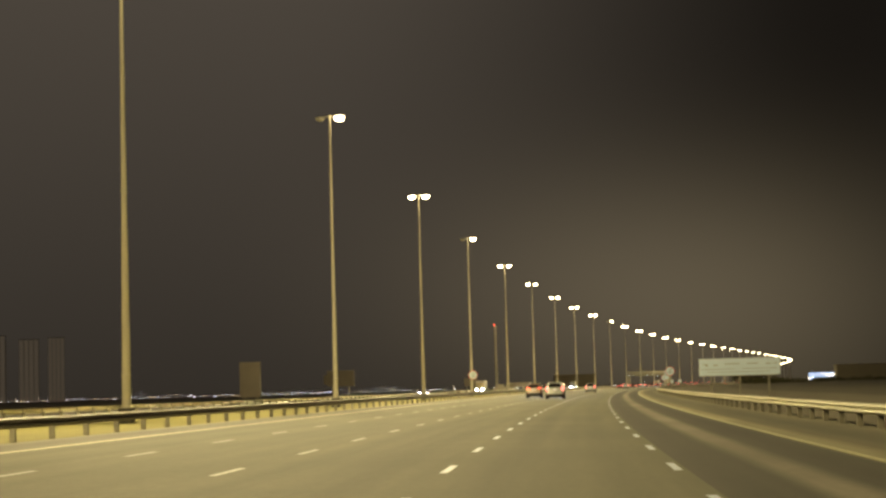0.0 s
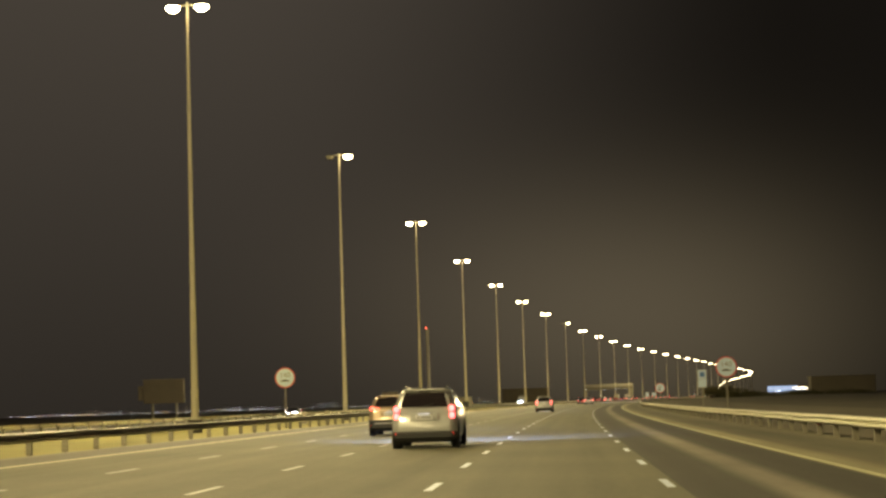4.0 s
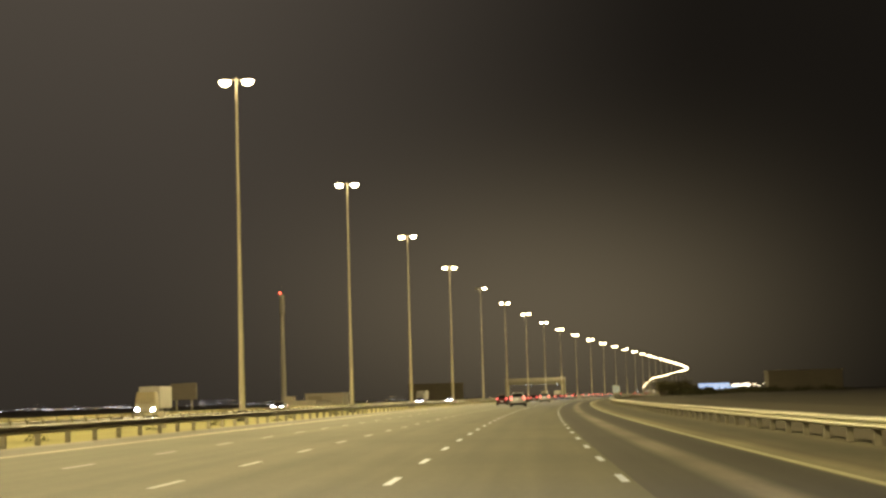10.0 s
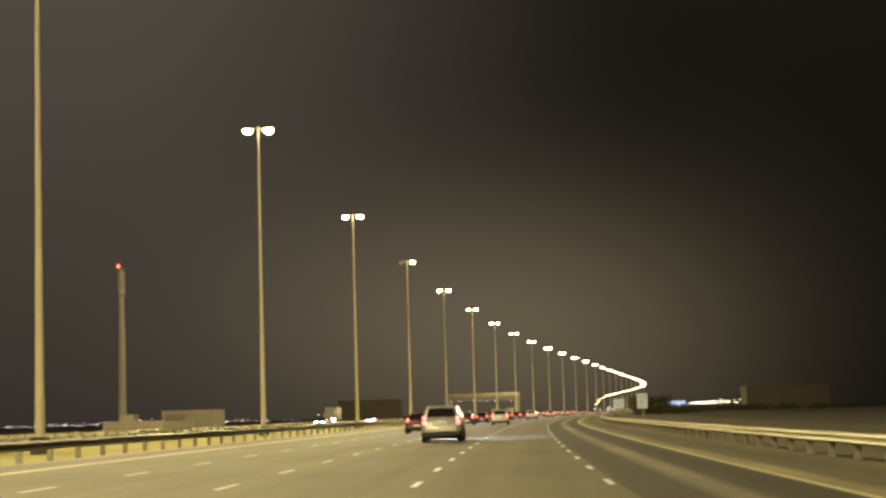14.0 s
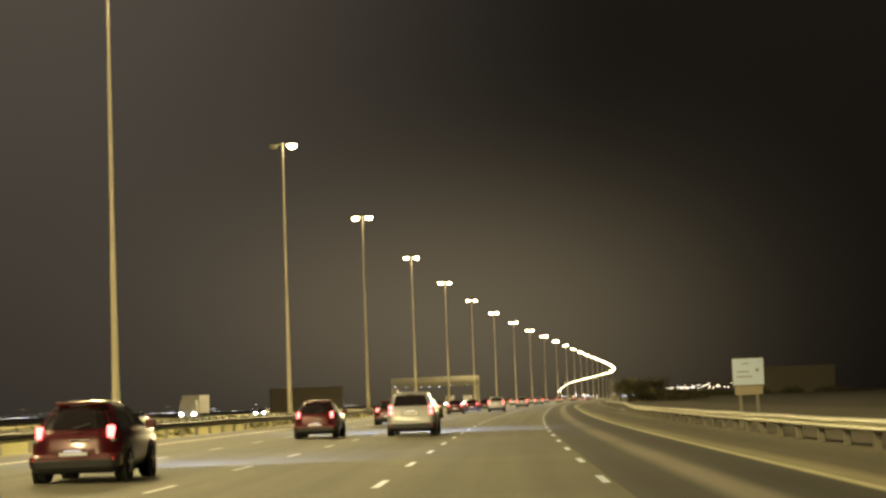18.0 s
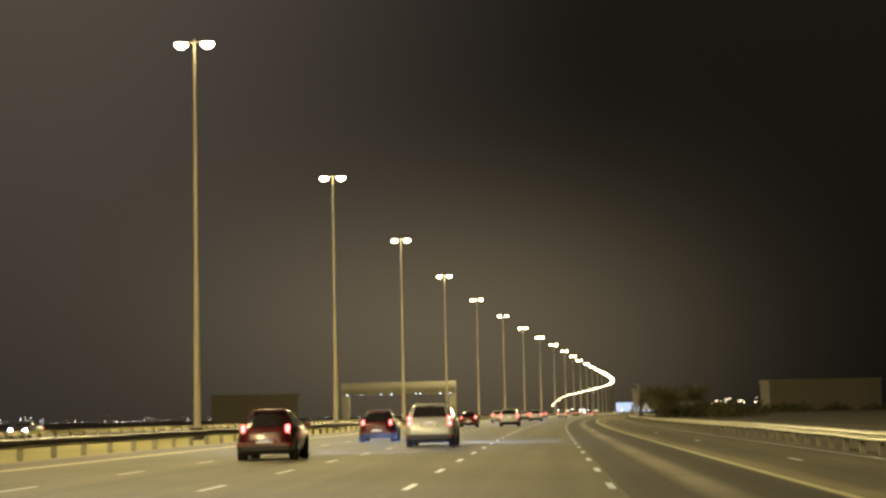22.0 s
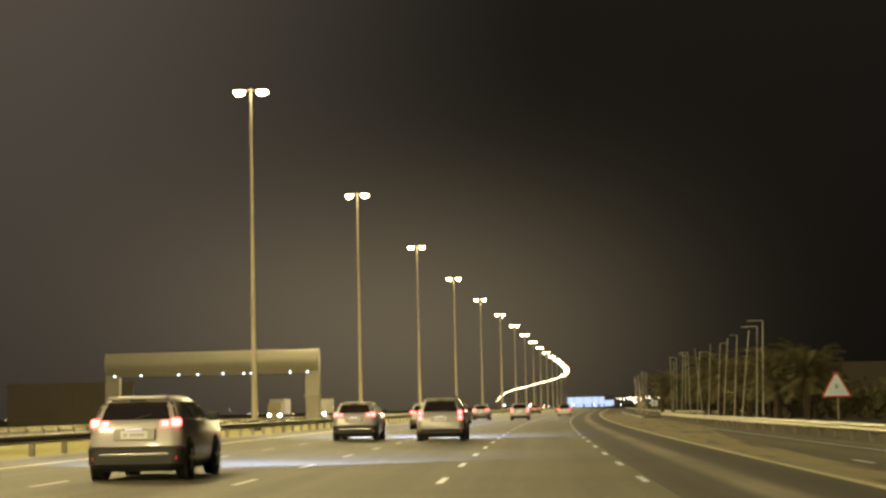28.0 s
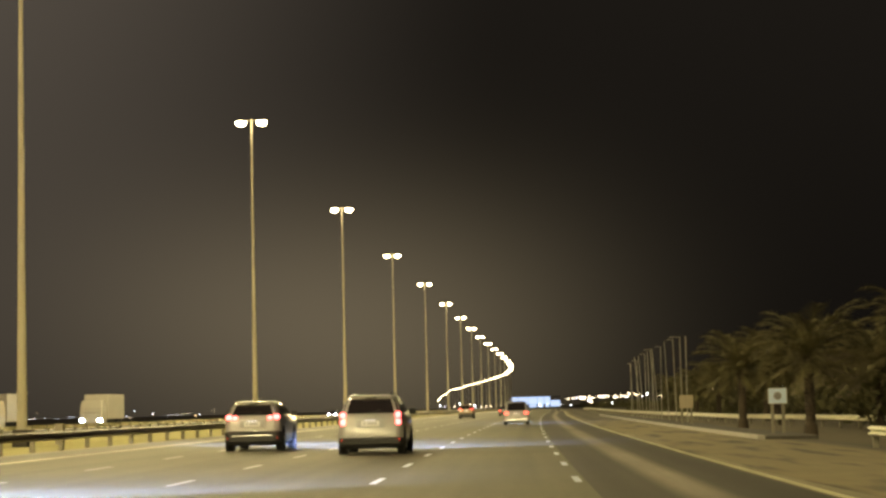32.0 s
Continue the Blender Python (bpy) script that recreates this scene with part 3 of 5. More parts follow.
M_FROND = material("palm_frond", (0.165, 0.15, 0.066), 0.75, 0, 0.35, 2.0, 0, 0.25, 0.4)
M_SHRUB = material("dark_shrub", (0.10, 0.095, 0.038), 0.8, 0, 0.4, 3.0, 0, 0.3, 0.3)
M_TAN_WALL = material("tan_wall", (0.23, 0.20, 0.145), 0.85, 0, 0.12, 0.8, 0.1, 0.2, 0.06)
M_GREY_WALL = material("grey_wall", (0.12, 0.108, 0.09), 0.85, 0, 0.12, 0.8, 0.1, 0.2, 0.05)
M_PALE_WALL = material("pale_wall", (0.62, 0.56, 0.44), 0.85, 0, 0.12, 0.3, 0, 0.2, 0.04)
M_SHUTTER = material("tan_shutter", (0.44, 0.38, 0.27), 0.6, 0.1, 0.12, 0.8, 0.1, 0.2, 0.3)
M_CITY = [glow("far_light_white", (0.88, 0.92, 1.0), 13.0), glow("far_light_warm", (1.0, 0.82, 0.52), 11.0), glow("far_light_amber", (1.0, 0.66, 0.28), 9.0)]
M_CANOPY = glow("lit_panel", (0.58, 0.72, 1.0), 0.95)
M_BEACON = glow("red_beacon", (1.0, 0.12, 0.06), 6.0)
M_PARK_POLE = material("park_pole", (0.46, 0.44, 0.38), 0.5, 0.3, 0.1, 3.0)
M_CAB_YELLOW = material("cab_yellow", (0.42, 0.36, 0.22), 0.45, 0, 0.08, 2.0)
M_TRUCK_WHITE = material("truck_white", (0.45, 0.43, 0.38), 0.5, 0, 0.06, 2.0, 0, 0.12, 0.5)


def paint(name, color, rough=0.28, metal=0.25):
    m = material(name, color, rough, metal, 0.04, 3.0, 0, 0.06, 0.8)
    m.node_tree.nodes["Principled BSDF"].inputs["Coat Weight"].default_value = 0.6
    m.node_tree.nodes["Principled BSDF"].inputs["Coat Roughness"].default_value = 0.08
    return m


P_SILVER = paint("silver_paint", (0.42, 0.43, 0.43), 0.34, 0.2)
P_WHITE = paint("pearl_white_paint", (0.43, 0.42, 0.42), 0.32, 0.05)
P_RED = paint("dark_red_paint", (0.090, 0.008, 0.011), 0.30, 0.15)
P_BLACK = paint("dark_grey_paint", (0.045, 0.045, 0.05), 0.3, 0.3)
P_BRONZE = paint("bronze_paint", (0.38, 0.29, 0.20), 0.3, 0.4)

# ---- cars ----


def ring(z, y0, y1, hw, r, n=4):
    pts = []
    for cx, cy, a0 in ((hw - r, y0 + r, -90), (hw - r, y1 - r, 0), (-hw + r, y1 - r, 90), (-hw + r, y0 + r, 180)):
        for k in range(n + 1):
            a = radians(a0 + 90 * k / n)
            pts.append((cx + r * math.cos(a), cy + r * math.sin(a), z))
    return pts


def loft(rings, close=True):
    bm = bmesh.new()
    vr = [[bm.verts.new(p) for p in rg] for rg in rings]
    n = len(vr[0])
    for u, v in zip(vr, vr[1:]):
        for k in range(n):
            bm.faces.new((u[k], u[(k + 1) % n], v[(k + 1) % n], v[k]))
    bm.faces.new(vr[0][::-1])
    bm.faces.new(vr[-1])
    return bm


def sheet(corners, thick=0.012, nx=4):
    """A slightly crowned plate between two bottom and two top corners (left, right)."""
    bl, br, tl, tr = (Vector(c) for c in corners)
    nrm = (br - bl).cross(tl - bl).normalized()
    bm = bmesh.new()
    rows = []
    for a, b, zz in ((bl, br, 0), (tl, tr, 1)):
        rows.append([bm.verts.new(a.lerp(b, k / nx) + nrm * thick * (1 - (2 * k / nx - 1) ** 2 * 0.6)) for k in range(nx + 1)])
    back = [[bm.verts.new(v.co - nrm * 0.03) for v in rw] for rw in rows]
    for k in range(nx):
        bm.faces.new((rows[0][k], rows[0][k + 1], rows[1][k + 1], rows[1][k]))
        bm.faces.new((back[0][k], back[1][k], back[1][k + 1], back[0][k + 1]))
        bm.faces.new((rows[1][k], rows[1][k + 1], back[1][k + 1], back[1][k]))
        bm.faces.new((rows[0][k + 1], rows[0][k], back[0][k], back[0][k + 1]))
    bm.faces.new((rows[0][0], rows[1][0], back[1][0], back[0][0]))
    bm.faces.new((rows[1][-1], rows[0][-1], back[0][-1], back[1][-1]))
    return bm


def car(name, label, length, width, height, body_paint, style, tail, lit_front=False, rails=False):
    """A car whose rear bumper stands at y 0 and which points along +y."""
    ob = thing(name, label, "car", "cars on the road")
    L, W, H = length, width / 2, height
    rr = {"suv": 0.24, "hatch": 0.42, "sedan": 0.26, "van": 0.18}[style]
    tuck = {"suv": 0.0, "hatch": 0.06, "sedan": 0.04, "van": -0.04}[style]
    belt = ({"suv": 0.69, "hatch": 0.625, "sedan": 0.64, "van": 0.58}[style] if not rails else 0.665) * H
    rake = {"suv": 0.34, "hatch": 0.52, "sedan": 1.15, "van": 0.16}[style]
    hood = {"suv": 1.15, "hatch": 0.85, "sedan": 1.15, "van": 0.75}[style]
    base = 0.10 if style != "sedan" else 0.75
    low = [(0.24, 0.14, L - 0.2, W - 0.12, rr), (0.34, 0.03, L - 0.06, W - 0.03, rr), (0.30 * H, 0.0, L - 0.01, W - 0.005, rr), (0.42 * H, 0.015, L, W, rr),
           (0.52 * H, 0.05, L - 0.05, W - 0.01, rr), (belt - 0.03, 0.08, L - 0.14, W - 0.035, rr), (belt, 0.11 if style != "sedan" else 0.14, L - 0.25, W - 0.06, rr)]
    top = [(belt + 0.015, base, L - hood, W - 0.075, rr - 0.02), (belt + 0.3 * (H - belt), base + rake * 0.24, L - hood - 0.26, W - 0.115 - tuck * 0.4, rr - 0.02), (belt + 0.6 * (H - belt), base + rake * 0.52, L - hood - 0.52, W - 0.165 - tuck, rr - 0.02),
           (H - 0.12, base + rake * 0.82, L - hood - 0.78, W - 0.235 - tuck, rr - 0.02), (H - 0.035, base + rake + 0.05, L - hood - 1.0, W - 0.30 - tuck, rr), (H, base + rake + 0.28, L - hood - 1.35, W - 0.44 - tuck, rr)]
    part("body", loft([ring(*r, n=6) for r in low + top]), body_paint, ob, smooth=True)

    def cab(z):
        zs = [t[0] for t in top]
        return [float(np.interp(z, zs, [t[k] for t in top])) for k in (1, 2, 3)]
    z0, z1 = belt + 0.04, H - 0.13
    zs = [z0 + (z1 - z0) * k / 6 for k in range(7)]

    def pane(name, at):
        """A glass pane on the cabin: at(z, u) for u from 0 to 1, with edges let into the body."""
        bm = bmesh.new()
        rows = [[bm.verts.new(at(z, k / 10, 0.012)) for k in range(11)] for z in zs]
        for q in range(6):
            for k in range(10):
                bm.faces.new((rows[q][k], rows[q][k + 1], rows[q + 1][k + 1], rows[q + 1][k]))
        edge = [(z, u) for z, u in [(zs[0], k / 10) for k in range(11)] + [(z, 1.0) for z in zs[1:]] + [(zs[-1], k / 10) for k in range(9, -1, -1)] + [(z, 0.0) for z in zs[-2:0:-1]]]
        out = [bm.verts.new(at(z, u, 0.012)) for z, u in edge]
        inn = [bm.verts.new(at(z, u, -0.03)) for z, u in edge]
        for k in range(len(edge)):
            q = (k + 1) % len(edge)
            bm.faces.new((inn[k], inn[q], out[q], out[k]))
        part(name, bm, M_GLASS, ob)

    def rear_at(z, u, o):
        y, _, w = cab(z)
        r = rr - 0.02
        x = (2 * u - 1) * (w - 0.05)
        d = max(0.0, abs(x) - (w - r))
        return (x, y - o + r - math.sqrt(max(0.0, r * r - d * d)), z)

    def front_at(z, u, o):
        _, y, w = cab(z)
        return ((1 - 2 * u) * (w - 0.13), y + o, z)
    pane("rear_window", rear_at)
    pane("windscreen", front_at)
    ya, yc = cab(z0)[0], cab(z1)[0]
    for sx in (-1, 1):
        cuts = ((0.10, 0.37), (0.39, 0.66), (0.68, 0.95)) if style in ("suv", "van") else ((0.14, 0.50), (0.52, 0.94))
        for f0, f1 in cuts:
            def side_at(z, u, o, f0=f0, f1=f1, sx=sx):
                y0, y1, w = cab(z)
                t = (z - z0) / (z1 - z0)
                a, b2 = y0 + (y1 - y0) * max(f0, 0.14 * t + 0.08), y0 + (y1 - y0) * min(f1, 0.95 - 0.10 * t)
                v = u if sx > 0 else 1 - u
                return (sx * (w + o), a + (b2 - a) * v, z)
            pane("side_window", side_at)
        bm = bmesh.new()
        box(bm, sx * (W + 0.11) - 0.11, sx * (W + 0.11) + 0.09, L - hood - 0.62, L - hood - 0.50, belt + 0.0, belt + 0.17, bevel=0.03)
        part("door_mirror", bm, body_paint if style != "suv" else M_TRIM, ob)
        if rails:
            bm = bmesh.new()
            tube(bm, [(sx * (W - 0.36), base + rake + 0.15, H - 0.03), (sx * (W - 0.36), base + rake + 0.3, H + 0.05), (sx * (W - 0.36), L - hood - 1.3, H + 0.05), (sx * (W - 0.36), L - hood - 1.15, H - 0.03)], 0.02, 6)
            part("roof_rail", bm, M_CHROME, ob)
        # tail lights by kind
        m_t = M_TAIL if tail == "stop" else M_TAIL_DIM
        if style == "suv" and rails:
            for za, zb in ((belt - 0.09, belt + 0.08), (belt - 0.30, belt - 0.13)):
                part("tail_light", boxed(*sorted((sx * (W - 0.22), sx * (W - 0.065))), 0.02, 0.22, za, zb, bevel=0.06), m_t, ob)
        elif style == "suv":
            for xa2, xb2, za, zb in ((0.05, 0.23, -0.10, 0.06), (0.26, 0.42, -0.10, 0.02)):
                part("tail_light", boxed(*sorted((sx * (W - xb2), sx * (W - xa2))), 0.03 if xa2 > 0.2 else 0.06, 0.30, belt + za, belt + zb, bevel=0.05), m_t, ob)
        elif style == "hatch":
            part("tail_light", boxed(*sorted((sx * (W - 0.25), sx * (W - 0.13))), 0.07, 0.36, belt - 0.13, belt + 0.10, bevel=0.055), m_t, ob)
            part("turn_lamp", boxed(*sorted((sx * (W - 0.19), sx * (W - 0.08))), 0.05, 0.30, belt - 0.20, belt - 0.12, bevel=0.03), M_CHROME, ob, "clear lower lamp")
        else:
            part("tail_light", boxed(*sorted((sx * (W - 0.32), sx * (W - 0.03))), 0.0, 0.25, belt - 0.22, belt - 0.06, bevel=0.03), m_t, ob)
        part("reflector", boxed(*sorted((sx * (W - 0.30), sx * (W - 0.10))), -0.035, 0.03, 0.40, 0.46, bevel=0.01), M_REFLECTOR_GLOW, ob)
        part("headlight", boxed(*sorted((sx * (W - 0.48), sx * (W - 0.10))), L - 0.30, L - 0.015, 0.40 * H, 0.48 * H, bevel=0.03), M_HEAD if lit_front else M_HEAD_AHEAD, ob)
        for yw in (0.78, L - 0.92):
            rw = 0.365 if style == "suv" else 0.32
            part("wheel_arch", turned([(rw + 0.09, -0.03), (rw + 0.09, 0.02)], 20, (sx * (W - 0.005), yw, rw), "x"), M_TRIM, ob)
            tyre = part("wheel", turned([(rw * 0.62, -0.13), (rw - 0.04, -0.13), (rw, -0.09), (rw, 0.09), (rw - 0.04, 0.13), (rw * 0.62, 0.13)], 22, (sx * (W - 0.10), yw, rw), "x"), M_TYRE, ob, "black rubber tyre")
            bm = bmesh.new()
            xx = sx * (W + 0.035)
            lathe(bm, [(0.07, -0.02), (0.06, 0.02)], 10, (xx, yw, rw), "x")
            for k in range(5):
                a = 2 * math.pi * k / 5 + 0.3
                tube(bm, [(xx, yw + 0.05 * math.cos(a), rw + 0.05 * math.sin(a)), (xx - sx * 0.01, yw + rw * 0.62 * math.cos(a), rw + rw * 0.62 * math.sin(a))], 0.03, 5)
            part("rim", bm, M_RIM, tyre, "five-spoke alloy rim")
    bump = 0.50 if rails else (0.66 if style == "suv" else 0.54)
    # lower rear: dark bumper with a strip, plate recess, plate and its lamp
    part("rear_bumper", loft([ring(0.24, 0.03, 0.5, W - 0.10, 0.18), ring(0.32, -0.05, 0.5, W - 0.01, 0.18), ring(bump - 0.05, -0.045, 0.5, W + 0.004, 0.18), ring(bump, 0.0, 0.5, W - 0.03, 0.18)]),
         M_TRIM if style == "suv" else body_paint, ob)
    if style == "suv" and not rails:
        part("skid_strip", boxed(-W + 0.25, W - 0.25, -0.065, 0.0, 0.48, 0.53, bevel=0.012), M_CHROME, ob, "bright metal strip")
    zp = 0.78 * belt if style != "hatch" else 0.52 * belt
    part("plate_recess", boxed(-0.40, 0.40, -0.012, 0.05, zp - 0.10, zp + 0.13, bevel=0.015), body_paint if style != "sedan" else M_TRIM, ob)
    plate = part("number_plate", boxed(-0.26, 0.26, -0.03, -0.013, zp - 0.08, zp + 0.08, bevel=0.004), M_PLATE, ob, "white plate with dark bars")
    for x0, x1 in ((-0.21, -0.13), (-0.09, 0.20)):
        part("plate_bar", boxed(x0, x1, -0.034, -0.028, zp - 0.03, zp + 0.03), M_PLATE_INK, plate)
    part("plate_lamp", boxed(-0.16, 0.16, -0.085, -0.06, zp + 0.10, zp + 0.112), M_PLATE_LAMP, ob)
    part("plate_hood", boxed(-0.22, 0.22, -0.09, 0.03, zp + 0.113, zp + 0.135, bevel=0.008), body_paint, ob)
    if style != "sedan":
        ys, ws = cab(H - 0.05)[0], cab(H - 0.05)[2]
        part("spoiler", boxed(-ws + 0.06, ws - 0.06, ys - 0.16, ys + 0.25, H - 0.075, H - 0.02, bevel=0.02), body_paint, ob)
    if style == "hatch":
        part("lower_valance", loft([ring(0.22, 0.0, 0.45, W - 0.10, 0.18), ring(0.30, -0.065, 0.45, W - 0.03, 0.18), ring(0.42, -0.07, 0.45, W + 0.0, 0.18), ring(0.45, -0.02, 0.45, W - 0.05, 0.18)]), M_TRIM, ob, "black plastic lower bumper")
        part("tailgate_handle", boxed(-0.05, 0.30, 0.0, 0.08, belt - 0.17, belt - 0.145, bevel=0.008), M_CHROME, ob, "bright metal strip")
    part("emblem", boxed(-0.07, 0.07, ya - 0.03, ya + 0.02, belt - 0.10, belt - 0.05, bevel=0.01), M_CHROME, ob)
    bm = bmesh.new()
    tube(bm, [(0.0, ya - 0.03, z0 + 0.02), (0.30, ya + 0.01, z0 + 0.10)], 0.012, 5)
    part("rear_wiper", bm, M_TRIM, ob)
    part("stop_lamp", boxed(-0.16, 0.16, yc - 0.02, yc + 0.04, z1 + 0.02, z1 + 0.05), M_TRIM, ob)
    part("underbody", boxed(-W + 0.22, W - 0.22, 0.4, L - 0.4, 0.17, 0.30), M_TRIM, ob)
    part("grille", boxed(-W + 0.5, W - 0.5, L - 0.1, L + 0.01, 0.30 * H, 0.46 * H, bevel=0.02), M_TRIM, ob)
    return ob


def put_cars(maker, spots, oncoming=False):
    ob = maker()
    for k, (s, lat) in enumerate(spots):
        z = road_z(lat) if lat > 0 else 0.115
        m = stand(s, lat, z, 180.0 if oncoming else 0.0)
        if k == 0:
            ob.matrix_world = m
        else:
            copy_thing(ob, m)
    return ob


AHEAD_SILVER = [(186.8, 21.13), (335.0, 21.29), (552.0, 21.3), (671.8, 21.25), (806.0, 20.9), (911.8, 21.15), (1012.3, 20.95), (1128.0, 21.43)]
AHEAD_RED = [(594.0, 17.4), (633.0, 17.3), (671.3, 17.47), (709.0, 17.4), (748.0, 17.45), (787.0, 17.31), (820.0, 17.4), (854.0, 17.5), (905.0, 17.5)]
AHEAD_WHITE = [(974.3, 17.19), (1015.5, 17.15), (1054.8, 17.3), (1095.0, 17.15), (1134.2, 17.04)]
AHEAD_DARK = [(1340.0, 21.2)]
AHEAD_BRONZE = [(209.0, 17.9), (1289.3, 17.9)]
AHEAD_VAN = [(1209.6, 25.0)]
put_cars(lambda: car("suv", "silver SUV with roof rails and bright stacked tail lights", 4.75, 1.90, 1.74, P_SILVER, "suv", "stop", rails=True), AHEAD_SILVER)
put_cars(lambda: car("hatchback", "small dark red hatchback with lit tail lights", 3.85, 1.70, 1.52, P_RED, "hatch", "stop"), AHEAD_RED)
put_cars(lambda: car("crossover", "pearl white crossover with black lower bumper and metal strip", 4.55, 1.84, 1.63, P_WHITE, "suv", "stop"), AHEAD_WHITE)
put_cars(lambda: car("sedan", "dark grey saloon with dim red tail lights", 4.7, 1.80, 1.46, P_BLACK, "sedan", "dim"), AHEAD_DARK)
put_cars(lambda: car("small_suv", "pale bronze small SUV with dim red tail lights", 4.4, 1.80, 1.66, P_BRONZE, "suv", "dim"), AHEAD_BRONZE)
put_cars(lambda: car("minivan", "white minivan with upright rear and red tail lights", 4.8, 1.85, 1.75, P_WHITE, "van", "dim"), AHEAD_VAN)
ONCOMING = [(400.0, -18.0), (600.0, -16.0), (788.0, -16.0), (890.0, -20.0), (1436.3, -16.0)]
put_cars(lambda: car("oncoming_car", "dark saloon coming the other way with headlights on", 4.7, 1.80, 1.46, P_BLACK, "sedan", "dim", True), ONCOMING, True)

# headlight beams of the cars ahead: low, wide and bluish, cut off at the horizon
for spots, watt in ((AHEAD_SILVER + AHEAD_WHITE + AHEAD_VAN, 34000.0), (AHEAD_RED + AHEAD_BRONZE[:1], 14000.0)):
    for s, lat in spots:
        ld = bpy.data.lights.new("headlight_beam", "SPOT")
        ld.energy, ld.color, ld.spot_size, ld.spot_blend, ld.shadow_soft_size = watt, (0.38, 0.52, 1.0), radians(11), 0.5, 0.25
        lo = new("headlight_beam", ld)
        lo.matrix_world = look(place(s + 5.3, lat, 0.72 + road_z(lat)), place(s + 15.3, lat, 0.72 - 1.25 + road_z(lat))) @ Matrix.Diagonal((10.5, 1.0, 1.0, 1.0))


def truck(label, cab_paint, length):
    ob = thing("truck", label, "truck", "trucks on the road")
    part("cab", loft([ring(0.55, length - 2.0, length, 1.2, 0.2), ring(1.5, length - 2.0, length, 1.25, 0.2), ring(2.2, length - 2.0, length - 0.08, 1.22, 0.2), ring(2.95, length - 1.95, length - 0.45, 1.12, 0.25)]), cab_paint, ob)
    part("windscreen", sheet([(1.0, length - 0.02, 1.65), (-1.0, length - 0.02, 1.65), (0.95, length - 0.3, 2.5), (-0.95, length - 0.3, 2.5)]), M_GLASS, ob)
    part("cargo_box", boxed(-1.27, 1.27, 0.0, length - 2.25, 1.0, 3.6, bevel=0.05), M_TRUCK_WHITE, ob, "white box body")
    part("chassis", boxed(-0.5, 0.5, 0.2, length - 0.6, 0.6, 1.0), M_TRIM, ob)
    for sx in (-1, 1):
        part("headlight", boxed(*sorted((sx * 0.75, sx * 1.12)), length - 0.06, length + 0.03, 0.8, 1.0, bevel=0.03), M_HEAD, ob)
        for yw in (1.3, 2.5, length - 1.2):
            part("wheel", turned([(0.3, -0.15), (0.48, -0.15), (0.5, -0.1), (0.5, 0.1), (0.48, 0.15), (0.3, 0.15)], 18, (sx * 1.05, yw, 0.5), "x"), M_TYRE, ob)
    return ob


t1 = truck("white lorry with a yellow cab roof on the opposite carriageway", M_CAB_YELLOW, 8.5)
t1.matrix_world = stand(548.0, -22.0, 0.11, 180)
copy_thing(t1, stand(1247.0, -24.0, 0.1, 180))
t2 = truck("white box lorry on the opposite carriageway", M_TRUCK_WHITE, 9.5)
t2.matrix_world = stand(1270.5, -20.0, 0.12, 180)
copy_thing(t2, stand(864.0, -25.0, 0.1, 180))

# ---- signs ----


def words(text, size, mat, parent, m, name="lettering"):
    """Raised letters in Blender's own font, as a mesh."""
    cu = bpy.data.curves.new(name, "FONT")
    cu.body, cu.size, cu.align_x, cu.align_y, cu.extrude = text, size, "CENTER", "CENTER", 0.002
    tmp = new(name, cu)
    me = bpy.data.meshes.new_from_object(tmp.evaluated_get(bpy.context.evaluated_depsgraph_get()))
    bpy.data.objects.remove(tmp)
    me.materials.clear()
    me.materials.append(mat)
    ob = new(name, me)
    ob.parent = parent
    ob.matrix_basis = m
    return ob


def speed_sign(text, label, s, lat, zc, r=0.62, back=False, lorry=False):
    """A round sign that faces the traffic coming along the road."""
    ob = thing("speed_limit_sign", label, "road sign", "round speed signs")
    bm = bmesh.new()
    tube(bm, [(0, 0.05, GROUND - 0.2), (0, 0.05, zc + r * 0.9)], 0.05, 10)
    part("post", bm, M_POST, ob)
    part("plate", turned([(r, -0.012), (r, 0.02)], 36, (0, 0, zc), "y"), M_SIGN_RED, ob, "red-rimmed disc")
    part("face", turned([(r * 0.88, -0.02), (r * 0.88, -0.008)], 36, (0, 0, zc), "y"), M_SIGN_WHITE, ob, "white disc")
    words(text, r * 0.72, M_SIGN_GREY, ob, pose(0, -0.024, zc + r * 0.24, 90, 0, 0))
    bm = bmesh.new()
    if lorry:
        box(bm, -r * 0.36, r * 0.02, -0.026, -0.018, zc - r * 0.46, zc - r * 0.14)
        box(bm, r * 0.05, r * 0.24, -0.026, -0.018, zc - r * 0.46, zc - r * 0.30)
    else:
        box(bm, -r * 0.46, r * 0.44, -0.026, -0.018, zc - r * 0.36, zc - r * 0.27)
        box(bm, -r * 0.26, r * 0.18, -0.026, -0.018, zc - r * 0.27, zc - r * 0.19)
    part("pictogram", bm, M_SIGN_INK, ob)
    ob.matrix_world = stand(s, lat, 0)
    return ob


speed_sign("140", "round white 140 speed limit sign with a red rim", 243.0, 8.0, 3.2)
speed_sign("140", "round white 140 speed limit sign beside the shoulder", 241.0, 34.45, 2.95)
speed_sign("80", "round white 80 lorry speed limit sign with red rim", 368.0, 35.17, 2.47, lorry=True)


